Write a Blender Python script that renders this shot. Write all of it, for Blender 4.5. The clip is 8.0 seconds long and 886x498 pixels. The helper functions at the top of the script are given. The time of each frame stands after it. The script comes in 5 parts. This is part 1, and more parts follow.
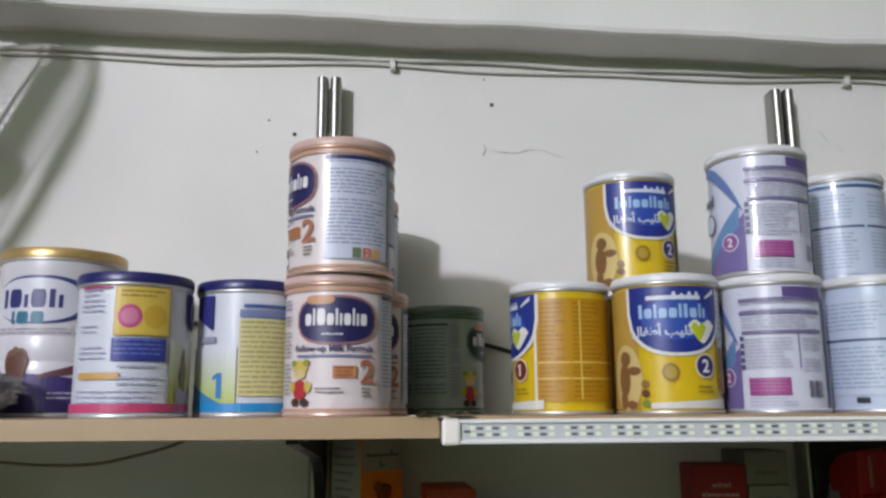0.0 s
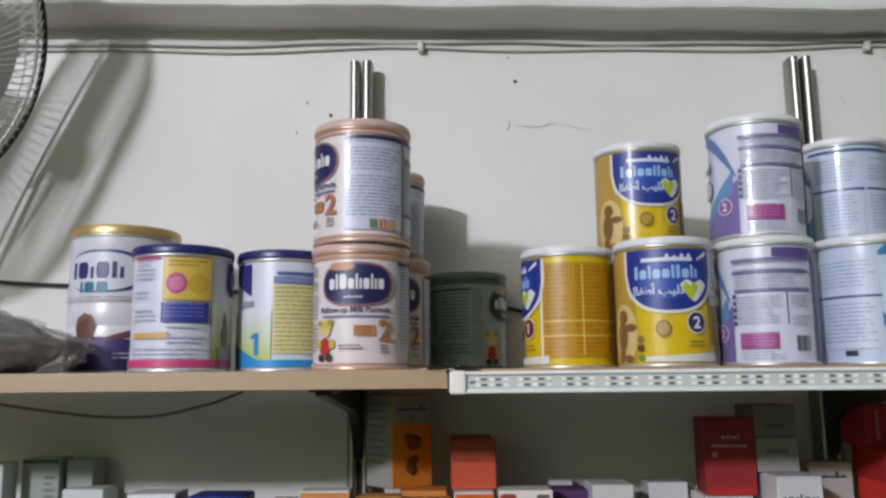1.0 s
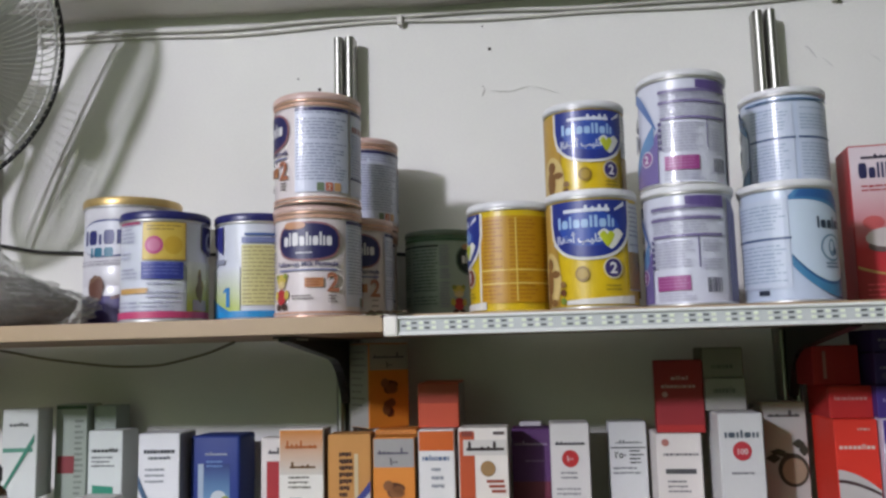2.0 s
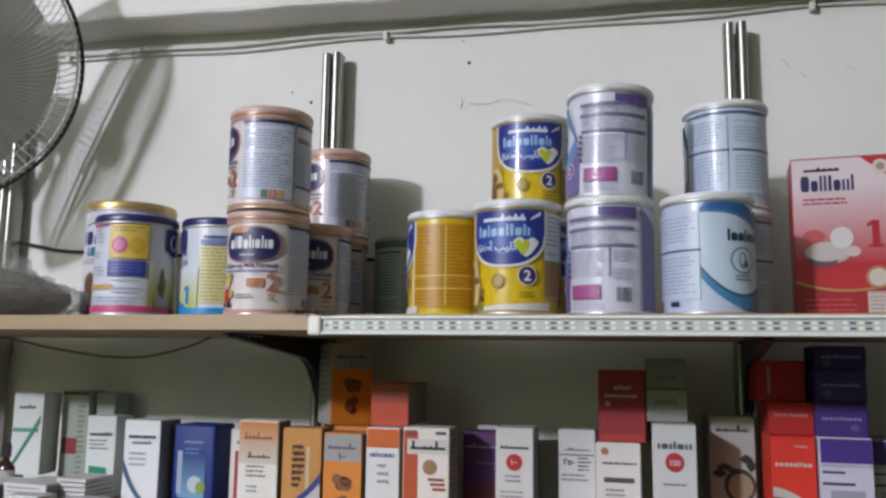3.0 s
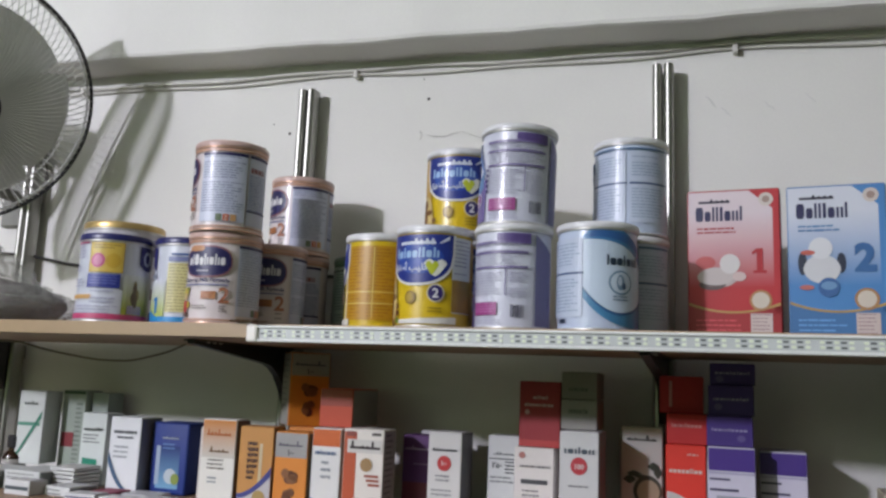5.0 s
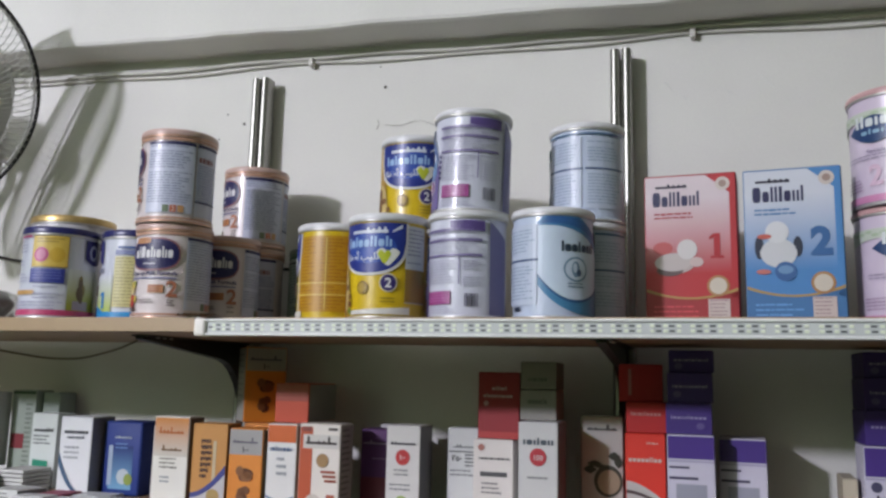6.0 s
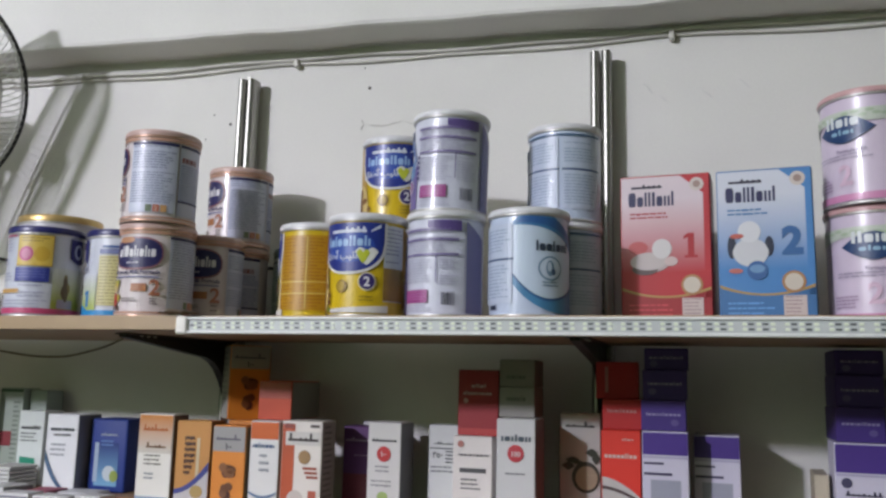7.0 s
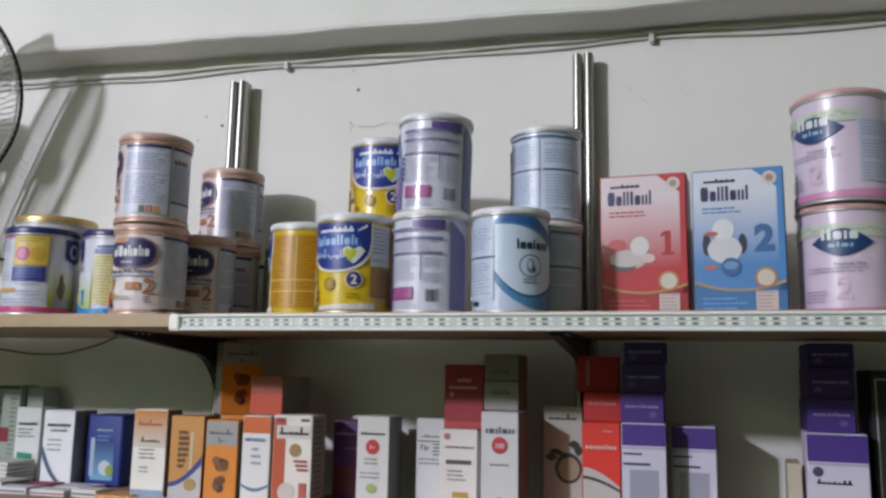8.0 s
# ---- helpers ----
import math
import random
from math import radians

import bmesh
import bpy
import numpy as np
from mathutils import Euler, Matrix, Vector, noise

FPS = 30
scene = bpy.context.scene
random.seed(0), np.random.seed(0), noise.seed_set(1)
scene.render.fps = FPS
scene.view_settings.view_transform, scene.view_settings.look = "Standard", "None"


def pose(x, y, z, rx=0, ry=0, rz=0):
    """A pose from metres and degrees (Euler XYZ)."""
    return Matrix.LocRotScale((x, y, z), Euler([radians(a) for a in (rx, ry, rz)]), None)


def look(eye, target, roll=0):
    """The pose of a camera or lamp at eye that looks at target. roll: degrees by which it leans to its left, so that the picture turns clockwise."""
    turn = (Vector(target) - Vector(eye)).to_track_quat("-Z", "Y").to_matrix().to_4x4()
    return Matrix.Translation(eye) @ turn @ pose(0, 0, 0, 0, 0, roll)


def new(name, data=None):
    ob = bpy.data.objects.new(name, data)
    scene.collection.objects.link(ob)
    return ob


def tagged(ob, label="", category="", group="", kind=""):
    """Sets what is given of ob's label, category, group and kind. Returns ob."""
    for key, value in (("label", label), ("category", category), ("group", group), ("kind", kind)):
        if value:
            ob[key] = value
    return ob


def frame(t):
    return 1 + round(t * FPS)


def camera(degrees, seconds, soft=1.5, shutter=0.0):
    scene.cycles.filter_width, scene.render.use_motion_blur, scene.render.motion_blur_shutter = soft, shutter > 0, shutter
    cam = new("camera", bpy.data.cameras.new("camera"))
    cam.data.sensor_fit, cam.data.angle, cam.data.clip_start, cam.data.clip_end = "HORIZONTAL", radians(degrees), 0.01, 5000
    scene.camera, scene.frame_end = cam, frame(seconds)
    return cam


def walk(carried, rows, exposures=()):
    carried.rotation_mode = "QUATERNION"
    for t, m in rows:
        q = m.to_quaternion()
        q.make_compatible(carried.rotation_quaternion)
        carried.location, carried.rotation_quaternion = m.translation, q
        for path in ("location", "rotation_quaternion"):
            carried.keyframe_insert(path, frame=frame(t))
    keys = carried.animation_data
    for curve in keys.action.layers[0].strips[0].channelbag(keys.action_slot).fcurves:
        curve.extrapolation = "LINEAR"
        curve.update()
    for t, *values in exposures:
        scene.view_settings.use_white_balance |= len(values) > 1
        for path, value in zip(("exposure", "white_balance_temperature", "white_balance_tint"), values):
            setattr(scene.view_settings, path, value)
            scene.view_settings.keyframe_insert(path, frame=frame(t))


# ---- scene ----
cam = camera(56.6, 8.0, soft=2.6)
PATH = [
    (0, (0.181, 0.023, 1.704), (0.272, 1.983, 2.087), -0.4),
    (0.5, (0.199, -0.011, 1.698), (0.232, 1.960, 2.035), -0.2),
    (1, (0.238, -0.049, 1.686), (0.159, 1.923, 2.006), -0.6),
    (1.5, (0.310, -0.087, 1.664), (0.124, 1.885, 1.940), -1.5),
    (1.7, (0.348, -0.111, 1.661), (0.123, 1.860, 1.910), -1.7),
    (2.8, (0.552, -0.116, 1.648), (0.062, 1.805, 1.912), 0.6),
    (3, (0.600, -0.115, 1.646), (0.068, 1.793, 1.921), 0.8),
    (3.5, (0.692, -0.126, 1.636), (0.061, 1.748, 1.937), 1.4),
    (4, (0.727, -0.156, 1.637), (0.061, 1.703, 1.953), 1.9),
    (4.5, (0.752, -0.183, 1.633), (0.092, 1.678, 1.953), 2.0),
    (4.7, (0.770, -0.183, 1.636), (0.104, 1.675, 1.955), 2.2),
    (5.8, (0.812, -0.148, 1.627), (0.195, 1.727, 1.946), 1.8),
    (6, (0.808, -0.146, 1.630), (0.206, 1.735, 1.941), 1.3),
    (6.5, (0.823, -0.140, 1.631), (0.228, 1.744, 1.939), 1.3),
    (7, (0.835, -0.153, 1.628), (0.239, 1.731, 1.938), 1.3),
    (7.5, (0.851, -0.174, 1.625), (0.256, 1.710, 1.936), 1.2),
    (8, (0.858, -0.180, 1.625), (0.272, 1.708, 1.928), 1.0),
]
walk(cam, [(t, look(eye, target, roll)) for t, eye, target, roll in PATH])

# ---- world, lamps, exposure ----
world = bpy.data.worlds.new("world")
scene.world = world
world.use_nodes = True
world.node_tree.nodes["Background"].inputs[0].default_value = (0.9, 0.95, 1.0, 1)
world.node_tree.nodes["Background"].inputs[1].default_value = 0.02
LAMP_AT = (-1.88, -3.10, 3.06)
lamp_data = bpy.data.lights.new("bulb_light", "POINT")
lamp_data.energy, lamp_data.shadow_soft_size, lamp_data.color = 612.0, 0.115, (0.856, 0.835, 1.0)
new("bulb_light", lamp_data).matrix_world = pose(*LAMP_AT)
scene.view_settings.exposure = 0.0


# ---- materials ----
def lin(c):
    return tuple(((v / 255 + 0.055) / 1.055) ** 2.4 if v > 10 else v / 255 / 12.92 for v in c)


MATS = {}
PRINT = 0.74  # printed tin and card reflect less than wall paint


def mat(name, rgb, rough=0.45, metal=0.0, vary=0.10, scale=60.0, bump=0.0, fine=900.0, coat=0.0, gain=1.0):
    """Paint, print, metal or plaster: a base colour with stains and grain at two scales."""
    if name in MATS:
        return MATS[name]
    if name.split("_")[0] in ("tin", "lid", "card") and not metal:
        gain = PRINT
    m = bpy.data.materials.new(name)
    m.use_nodes = True
    nt = m.node_tree
    b = nt.nodes["Principled BSDF"]
    b.inputs["Roughness"].default_value, b.inputs["Metallic"].default_value = rough, metal
    b.inputs["Coat Weight"].default_value = coat
    b.inputs["Coat Roughness"].default_value = 0.12
    co = nt.nodes.new("ShaderNodeTexCoord")
    big, small = nt.nodes.new("ShaderNodeTexNoise"), nt.nodes.new("ShaderNodeTexNoise")
    big.inputs["Scale"].default_value, small.inputs["Scale"].default_value = scale * 0.15, fine
    big.inputs["Detail"].default_value = 5
    add = nt.nodes.new("ShaderNodeMath")
    add.operation = "MULTIPLY_ADD"
    add.inputs[1].default_value = 0.35
    ramp = nt.nodes.new("ShaderNodeMapRange")
    ramp.inputs[1].default_value, ramp.inputs[2].default_value = 0.35, 1.0
    ramp.inputs[3].default_value, ramp.inputs[4].default_value = 1 - vary, 1 + vary
    hsv = nt.nodes.new("ShaderNodeHueSaturation")
    hsv.inputs["Color"].default_value = (*(v * gain for v in lin(rgb)), 1)
    for n in (big, small):
        nt.links.new(co.outputs["Object"], n.inputs["Vector"])
    nt.links.new(small.outputs[0], add.inputs[0])
    nt.links.new(big.outputs[0], add.inputs[2])
    nt.links.new(add.outputs[0], ramp.inputs[0])
    nt.links.new(ramp.outputs[0], hsv.inputs["Value"])
    nt.links.new(hsv.outputs[0], b.inputs["Base Color"])
    if bump:
        bp = nt.nodes.new("ShaderNodeBump")
        bp.inputs["Strength"].default_value, bp.inputs["Distance"].default_value = bump, 0.002
        nt.links.new(add.outputs[0], bp.inputs["Height"])
        nt.links.new(bp.outputs[0], b.inputs["Normal"])
    MATS[name] = m
    return m


def ink(rgb):
    """Printed ink on tin or card."""
    return mat("ink_%d_%d_%d" % rgb, rgb, 0.42, 0.0, 0.06, 90.0, coat=0.12, gain=PRINT)


def plaster():
    m = mat("plaster", (214, 213, 208), 0.85, 0.0, 0.075, 26.0, 0.25, 260.0)
    nt = m.node_tree
    b = nt.nodes["Principled BSDF"]
    hsv = b.inputs["Base Color"].links[0].from_node
    co = [n for n in nt.nodes if n.type == "TEX_COORD"][0]
    # small chips and scratches in the paint
    vor = nt.nodes.new("ShaderNodeTexNoise")
    vor.inputs["Scale"].default_value, vor.inputs["Detail"].default_value, vor.inputs["Roughness"].default_value = 9.0, 9.0, 0.72
    sharp = nt.nodes.new("ShaderNodeMapRange")
    sharp.inputs[1].default_value, sharp.inputs[2].default_value = 0.70, 0.74
    mix = nt.nodes.new("ShaderNodeMixRGB")
    mix.inputs[2].default_value = (*lin((150, 147, 138)), 1)
    nt.links.new(co.outputs["Object"], vor.inputs["Vector"])
    nt.links.new(vor.outputs[0], sharp.inputs[0])
    nt.links.new(sharp.outputs[0], mix.inputs[0])
    nt.links.new(hsv.outputs[0], mix.inputs[1])
    nt.links.new(mix.outputs[0], b.inputs["Base Color"])
    return m


def wood():
    m = mat("shelf_wood", (152, 126, 100), 0.5, 0.0, 0.12, 40.0, 0.15, 300.0)
    nt = m.node_tree
    for n in nt.nodes:
        if n.type == "TEX_NOISE":
            mp = nt.nodes.new("ShaderNodeMapping")
            mp.inputs["Scale"].default_value = (0.12, 1.0, 2.0)
            co = n.inputs["Vector"].links[0].from_socket
            nt.links.new(co, mp.inputs["Vector"])
            nt.links.new(mp.outputs[0], n.inputs["Vector"])
    return m


def clear_plastic():
    m = bpy.data.materials.new("clear_plastic")
    m.use_nodes = True
    nt = m.node_tree
    out = nt.nodes["Material Output"]
    glossy, clear, mix = nt.nodes.new("ShaderNodeBsdfGlossy"), nt.nodes.new("ShaderNodeBsdfTransparent"), nt.nodes.new("ShaderNodeMixShader")
    glossy.inputs["Roughness"].default_value = 0.09
    clear.inputs[0].default_value = (0.93, 0.93, 0.92, 1)
    mix.inputs[0].default_value = 0.30
    noi, bp = nt.nodes.new("ShaderNodeTexNoise"), nt.nodes.new("ShaderNodeBump")
    noi.inputs["Scale"].default_value, noi.inputs["Detail"].default_value = 45.0, 6
    bp.inputs["Strength"].default_value, bp.inputs["Distance"].default_value = 0.9, 0.01
    nt.links.new(noi.outputs[0], bp.inputs["Height"])
    nt.links.new(bp.outputs[0], glossy.inputs["Normal"])
    nt.links.new(clear.outputs[0], mix.inputs[1])
    nt.links.new(glossy.outputs[0], mix.inputs[2])
    nt.links.new(mix.outputs[0], out.inputs["Surface"])
    return m


PLASTER, WOOD, CLEAR = plaster(), wood(), clear_plastic()
CHROME = mat("chrome", (158, 157, 151), 0.36, 1.0, 0.06, 80.0, 0.05)
TIN = mat("tin", (196, 194, 190), 0.42, 0.7, 0.08, 90.0)
BLACK_METAL = mat("black_enamel", (26, 25, 24), 0.45, 0.0, 0.15, 60.0, 0.1)
DARK_PLASTIC = mat("dark_plastic", (38, 38, 40), 0.4, 0.0, 0.1)
GREY_PLASTIC = mat("grey_plastic", (122, 122, 116), 0.5, 0.0, 0.1)
WHITE_PLASTIC = mat("white_plastic", (222, 223, 220), 0.38, 0.0, 0.05)
CABLE_GREY = mat("cable_sheath", (206, 204, 196), 0.55, 0.0, 0.12)
CABLE_BLACK = mat("black_cable", (30, 30, 31), 0.45, 0.0, 0.1)
# unseen walls and floor: dark green chosen to dim and tint bounce light
DARK_WALL = mat("wall_panel", (78, 92, 56), 0.6, 0.0, 0.15, 12.0, 0.2)
FLOOR_BOUNCE = mat("floor_stone", (58, 74, 42), 0.4, 0.0, 0.12, 12.0, 0.1)
CEILING = mat("ceiling_paint", (222, 221, 216), 0.9, 0.0, 0.04, 12.0, 0.15)
GREY_LUMP = mat("grey_padding", (98, 93, 90), 0.8, 0.0, 0.2, 60.0, 0.6)
WIRE = mat("guard_wire", (198, 199, 192), 0.45, 0.1, 0.08)


# ---- builders ----
def part(name, bm, material, parent=None, label="", smooth=False):
    me = bpy.data.meshes.new(name)
    bmesh.ops.recalc_face_normals(bm, faces=bm.faces)
    bm.to_mesh(me)
    bm.free()
    me.materials.append(material)
    if smooth:
        for p in me.polygons:
            p.use_smooth = True
        me.set_sharp_from_angle(angle=radians(38))
    ob = new(name, me)
    if parent is not None:
        ob.parent = parent
    if label:
        tagged(ob, label)
    if name in FINE_PRINT:
        tagged(ob, kind="stuff")
    return ob


FINE_PRINT = {"small_print", "maker_mark", "rule", "barcode", "sign_row", "heading_bar", "leaf_spots", "sprig", "print_line", "red_note", "print", "numeral"}


def box_bm(x0, x1, y0, y1, z0, z1, bevel=0.0, bm=None, segments=2):
    bm = bm or bmesh.new()
    made = bmesh.ops.create_cube(bm, size=1.0, matrix=Matrix.Translation(((x0 + x1) / 2, (y0 + y1) / 2, (z0 + z1) / 2)) @ Matrix.Diagonal((x1 - x0, y1 - y0, z1 - z0, 1)))
    if bevel:
        edges = list({e for v in made["verts"] for e in v.link_edges})
        bmesh.ops.bevel(bm, geom=edges, offset=bevel, segments=segments, affect="EDGES", profile=0.5)
    return bm


def lathe_bm(profile, steps=64, bm=None, m=None):
    """Turns a profile of (radius, height) about z."""
    bm = bm or bmesh.new()
    m = m or Matrix.Identity(4)
    rings = []
    for r, z in profile:
        if r < 1e-6:
            rings.append([bm.verts.new(m @ Vector((0, 0, z)))])
        else:
            rings.append([bm.verts.new(m @ Vector((r * math.cos(2 * math.pi * i / steps), r * math.sin(2 * math.pi * i / steps), z))) for i in range(steps)])
    for a, b in zip(rings, rings[1:]):
        for i in range(steps):
            j = (i + 1) % steps
            if len(a) == 1 and len(b) > 1:
                bm.faces.new((a[0], b[j], b[i]))
            elif len(b) == 1 and len(a) > 1:
                bm.faces.new((a[i], a[j], b[0]))
            elif len(a) > 1:
                bm.faces.new((a[i], a[j], b[j], b[i]))
    return bm


def tube_bm(points, r, steps=8, bm=None, closed=False):
    """A round bar along points."""
    bm = bm or bmesh.new()
    pts = [Vector(p) for p in points]
    n = len(pts)
    rings = []
    for i, p in enumerate(pts):
        d = (pts[(i + 1) % n] - pts[i - 1]) if closed else (pts[min(i + 1, n - 1)] - pts[max(i - 1, 0)])
        q = d.to_track_quat("Z", "Y")
        rings.append([bm.verts.new(p + q @ Vector((r * math.cos(2 * math.pi * k / steps), r * math.sin(2 * math.pi * k / steps), 0))) for k in range(steps)])
    for i in range(n if closed else n - 1):
        a, b = rings[i], rings[(i + 1) % n]
        for k in range(steps):
            bm.faces.new((a[k], a[(k + 1) % steps], b[(k + 1) % steps], b[k]))
    if not closed:
        bm.faces.new(rings[0])
        bm.faces.new(rings[-1])
    return bm


# printing: shapes in (u, v) laid on a tin (u in degrees) or on a card face (u in metres)
LAYER = 0.00028


def on_tin(r, az):
    def put(u, v, k):
        a, rr = radians(az + u), r + 0.0002 + LAYER * k
        return Vector((rr * math.cos(a), rr * math.sin(a), v))
    return put


def on_front(w, d, side=False, back=False):
    def put(u, v, k):
        if side:
            return Vector((w / 2 + 0.0002 + LAYER * k, u - d / 2, v))
        if back:
            return Vector((-w / 2 - 0.0002 - LAYER * k, d / 2 - u, v))
        return Vector((u - w / 2, -d / 2 - 0.0002 - LAYER * k, v))
    return put


def strip(bm, put, u0, u1, low, high, n=12, k=1):
    lo = low if callable(low) else (lambda s: low)
    hi = high if callable(high) else (lambda s: high)
    row = []
    for i in range(n + 1):
        s = i / n
        u = u0 + (u1 - u0) * s
        row.append((bm.verts.new(put(u, lo(s), k)), bm.verts.new(put(u, hi(s), k))))
    for a, b in zip(row, row[1:]):
        bm.faces.new((a[0], b[0], b[1], a[1]))
    return bm


def oval(bm, put, u, v, du, dv, n=20, k=1, power=2.0):
    def half(s):
        return dv * max(0.02, 1 - abs(2 * s - 1) ** power) ** (1 / power)
    return strip(bm, put, u - du, u + du, lambda s: v - half(s), lambda s: v + half(s), n, k)


def lines(bm, put, u0, u1, v0, v1, pitch, rng, fill=0.42, k=1, ragged=0.25):
    """Lines of small print that cannot be read, as plain bars broken like words."""
    v = v1
    while v > v0:
        if rng.random() > 0.06:
            end = u1 - (u1 - u0) * ragged * rng.random()
            u = u0
            while u < end:
                step = (u1 - u0) * rng.uniform(0.06, 0.26)
                h = pitch * fill * rng.uniform(0.75, 1.1)
                strip(bm, put, u, min(u + step, end), v - h, v, 1 + int(step / 5), k)
                u += step + (u1 - u0) * 0.022
        v -= pitch
    return bm


def word(bm, put, u0, u1, v0, v1, count, rng, k=2):
    """A name that is not lettered: plain round and upright blocks of a word's size and rhythm."""
    if isinstance(count, int):
        shapes = "".join(rng.choice("oioloi") for _ in range(count))
    else:
        shapes = count
    width = {"o": 1.0, "O": 1.25, "l": 0.42, "i": 0.42, "I": 0.55, " ": 0.5}
    total = sum(width[c] + 0.16 for c in shapes)
    unit, u, h = (u1 - u0) / total, u0, v1 - v0
    for c in shapes:
        w = width[c] * unit
        tall = h if c in "OlI" else h * 0.70
        if c in "oO":
            oval(bm, put, u + w / 2, v0 + tall / 2, w * 0.47, tall / 2, 10, k, 5.0)
        elif c != " ":
            strip(bm, put, u + w * 0.1, u + w * 0.9, v0, v0 + tall, 1, k)
        u += w + 0.16 * unit
    return bm


def script(bm, put, u0, u1, v0, v1, count, rng, k=2):
    """A name in joined script that is not lettered: one base bar with plain teeth."""
    h, w = v1 - v0, (u1 - u0) / count
    base = v0 + 0.2 * h
    strip(bm, put, u0, u1, base, base + 0.25 * h, count * 2, k)
    for i in range(count):
        u, high = u0 + (i + 0.5) * w, rng.choice((0.0, 0.34, 0.46, 0.34, 0.8))
        if high:
            oval(bm, put, u, base + high * h / 2, 0.24 * w, high * h / 2 + 0.02 * h, 6, k, 5.0)
    return bm


def blot(t, put, u, v, du, dv, colours, seed, k=3):
    """A plain blot of colour where a picture is printed."""
    r = random.Random(seed)
    for i, c in enumerate(colours):
        bm = bmesh.new()
        for _ in range(3):
            oval(bm, put, u + r.uniform(-0.45, 0.45) * du, v + r.uniform(-0.5, 0.5) * dv, du * r.uniform(0.35, 0.6), dv * r.uniform(0.3, 0.5), 10, k + i)
        tagged(part("picture_spot", bm, ink(c), t), kind="stuff")


def fade(name, low, high, z0, z1):
    """Ink that runs from one colour to another up the pack."""
    if name in MATS:
        return MATS[name]
    m = mat(name, low, 0.40, 0.0, 0.05, 90.0, coat=0.12, gain=PRINT)
    nt = m.node_tree
    hsv = [n for n in nt.nodes if n.type == "HUE_SAT"][0]
    co = [n for n in nt.nodes if n.type == "TEX_COORD"][0]
    sep, rng_node, mix = nt.nodes.new("ShaderNodeSeparateXYZ"), nt.nodes.new("ShaderNodeMapRange"), nt.nodes.new("ShaderNodeMixRGB")
    rng_node.inputs[1].default_value, rng_node.inputs[2].default_value = z0, z1
    mix.inputs[1].default_value = (*(v * PRINT for v in lin(low)), 1)
    mix.inputs[2].default_value = (*(v * PRINT for v in lin(high)), 1)
    nt.links.new(co.outputs["Object"], sep.inputs[0])
    nt.links.new(sep.outputs[2], rng_node.inputs[0])
    nt.links.new(rng_node.outputs[0], mix.inputs[0])
    nt.links.new(mix.outputs[0], hsv.inputs["Color"])
    return m


def glyphs(text, size, bold=0.0):
    cu = bpy.data.curves.new("glyphs", "FONT")
    cu.body, cu.size, cu.align_x, cu.offset = text, size, "CENTER", bold
    cu.resolution_u = 3
    ob = new("glyphs", cu)
    dg = bpy.context.evaluated_depsgraph_get()
    me = bpy.data.meshes.new_from_object(ob.evaluated_get(dg))
    bpy.data.objects.remove(ob)
    bpy.data.curves.remove(cu)
    return me


def letters(name, text, put, u, v, size, material, parent, per_metre=1.0, k=3, bold=0.0, label=""):
    """Readable letters or numerals, bent onto the surface; per_metre turns metres into units of u."""
    me = glyphs(text, size, bold)
    bm = bmesh.new()
    bm.from_mesh(me)
    bpy.data.meshes.remove(me)
    for vert in bm.verts:
        vert.co = put(u + vert.co.x * per_metre, v + vert.co.y, k)
    return part(name, bm, material, parent, label)


def thing(name, m, label, category, group=""):
    ob = new(name)
    ob.empty_display_size = 0.02
    ob.matrix_world = m
    return tagged(ob, label, category, group)


def tin(name, x, y, z, r, h, label, body, lid, rim=None, lid_h=0.010, lean=(0, 0), yaw=0.0, group="tins of milk powder", beads=0):
    """A rolled tin with seamed rims and a press-on lid."""
    t = thing(name, pose(x, y, z, lean[0], lean[1], yaw), label, "milk tin", group)
    rb = r - 0.0012
    prof = [(0, 0.0025), (rb - 0.003, 0.0025), (rb - 0.002, 0.0), (r, 0.0), (r + 0.0004, 0.0012), (r, 0.0034), (rb, 0.0044)]
    z0, z1 = 0.0044, h - lid_h - 0.003
    for i in range(beads):
        zc = z0 + (z1 - z0) * (i + 1) / (beads + 1)
        prof += [(rb, zc - 0.003), (rb - 0.0006, zc - 0.0012), (rb - 0.0006, zc + 0.0012), (rb, zc + 0.003)]
    prof += [(rb, z1), (r, z1 + 0.001), (r + 0.0003, z1 + 0.0022), (r - 0.001, z1 + 0.003), (rb - 0.002, h - lid_h), (0, h - lid_h)]
    part("body", lathe_bm(prof), body, t, smooth=True)
    for v0 in (0.0, z1 + 0.0004):
        part("seam", lathe_bm([(r + 0.0002, v0 + 0.0002), (r + 0.0007, v0 + 0.0010), (r + 0.0007, v0 + 0.0024), (r + 0.0002, v0 + 0.0032), (rb - 0.001, v0 + 0.0032), (rb - 0.001, v0 + 0.0002)]), rim or TIN, t, smooth=True)
    ro = r + 0.0012
    part("lid", lathe_bm([(rb - 0.002, h - lid_h + 0.0004), (ro, h - lid_h + 0.0004), (ro + 0.0003, h - lid_h + 0.002), (ro, h - 0.0022), (ro - 0.0012, h - 0.0004), (ro - 0.003, h), (ro - 0.0045, h - 0.0006), (ro - 0.0055, h - 0.0022), (0, h - 0.0022)]), lid, t, smooth=True)
    return t


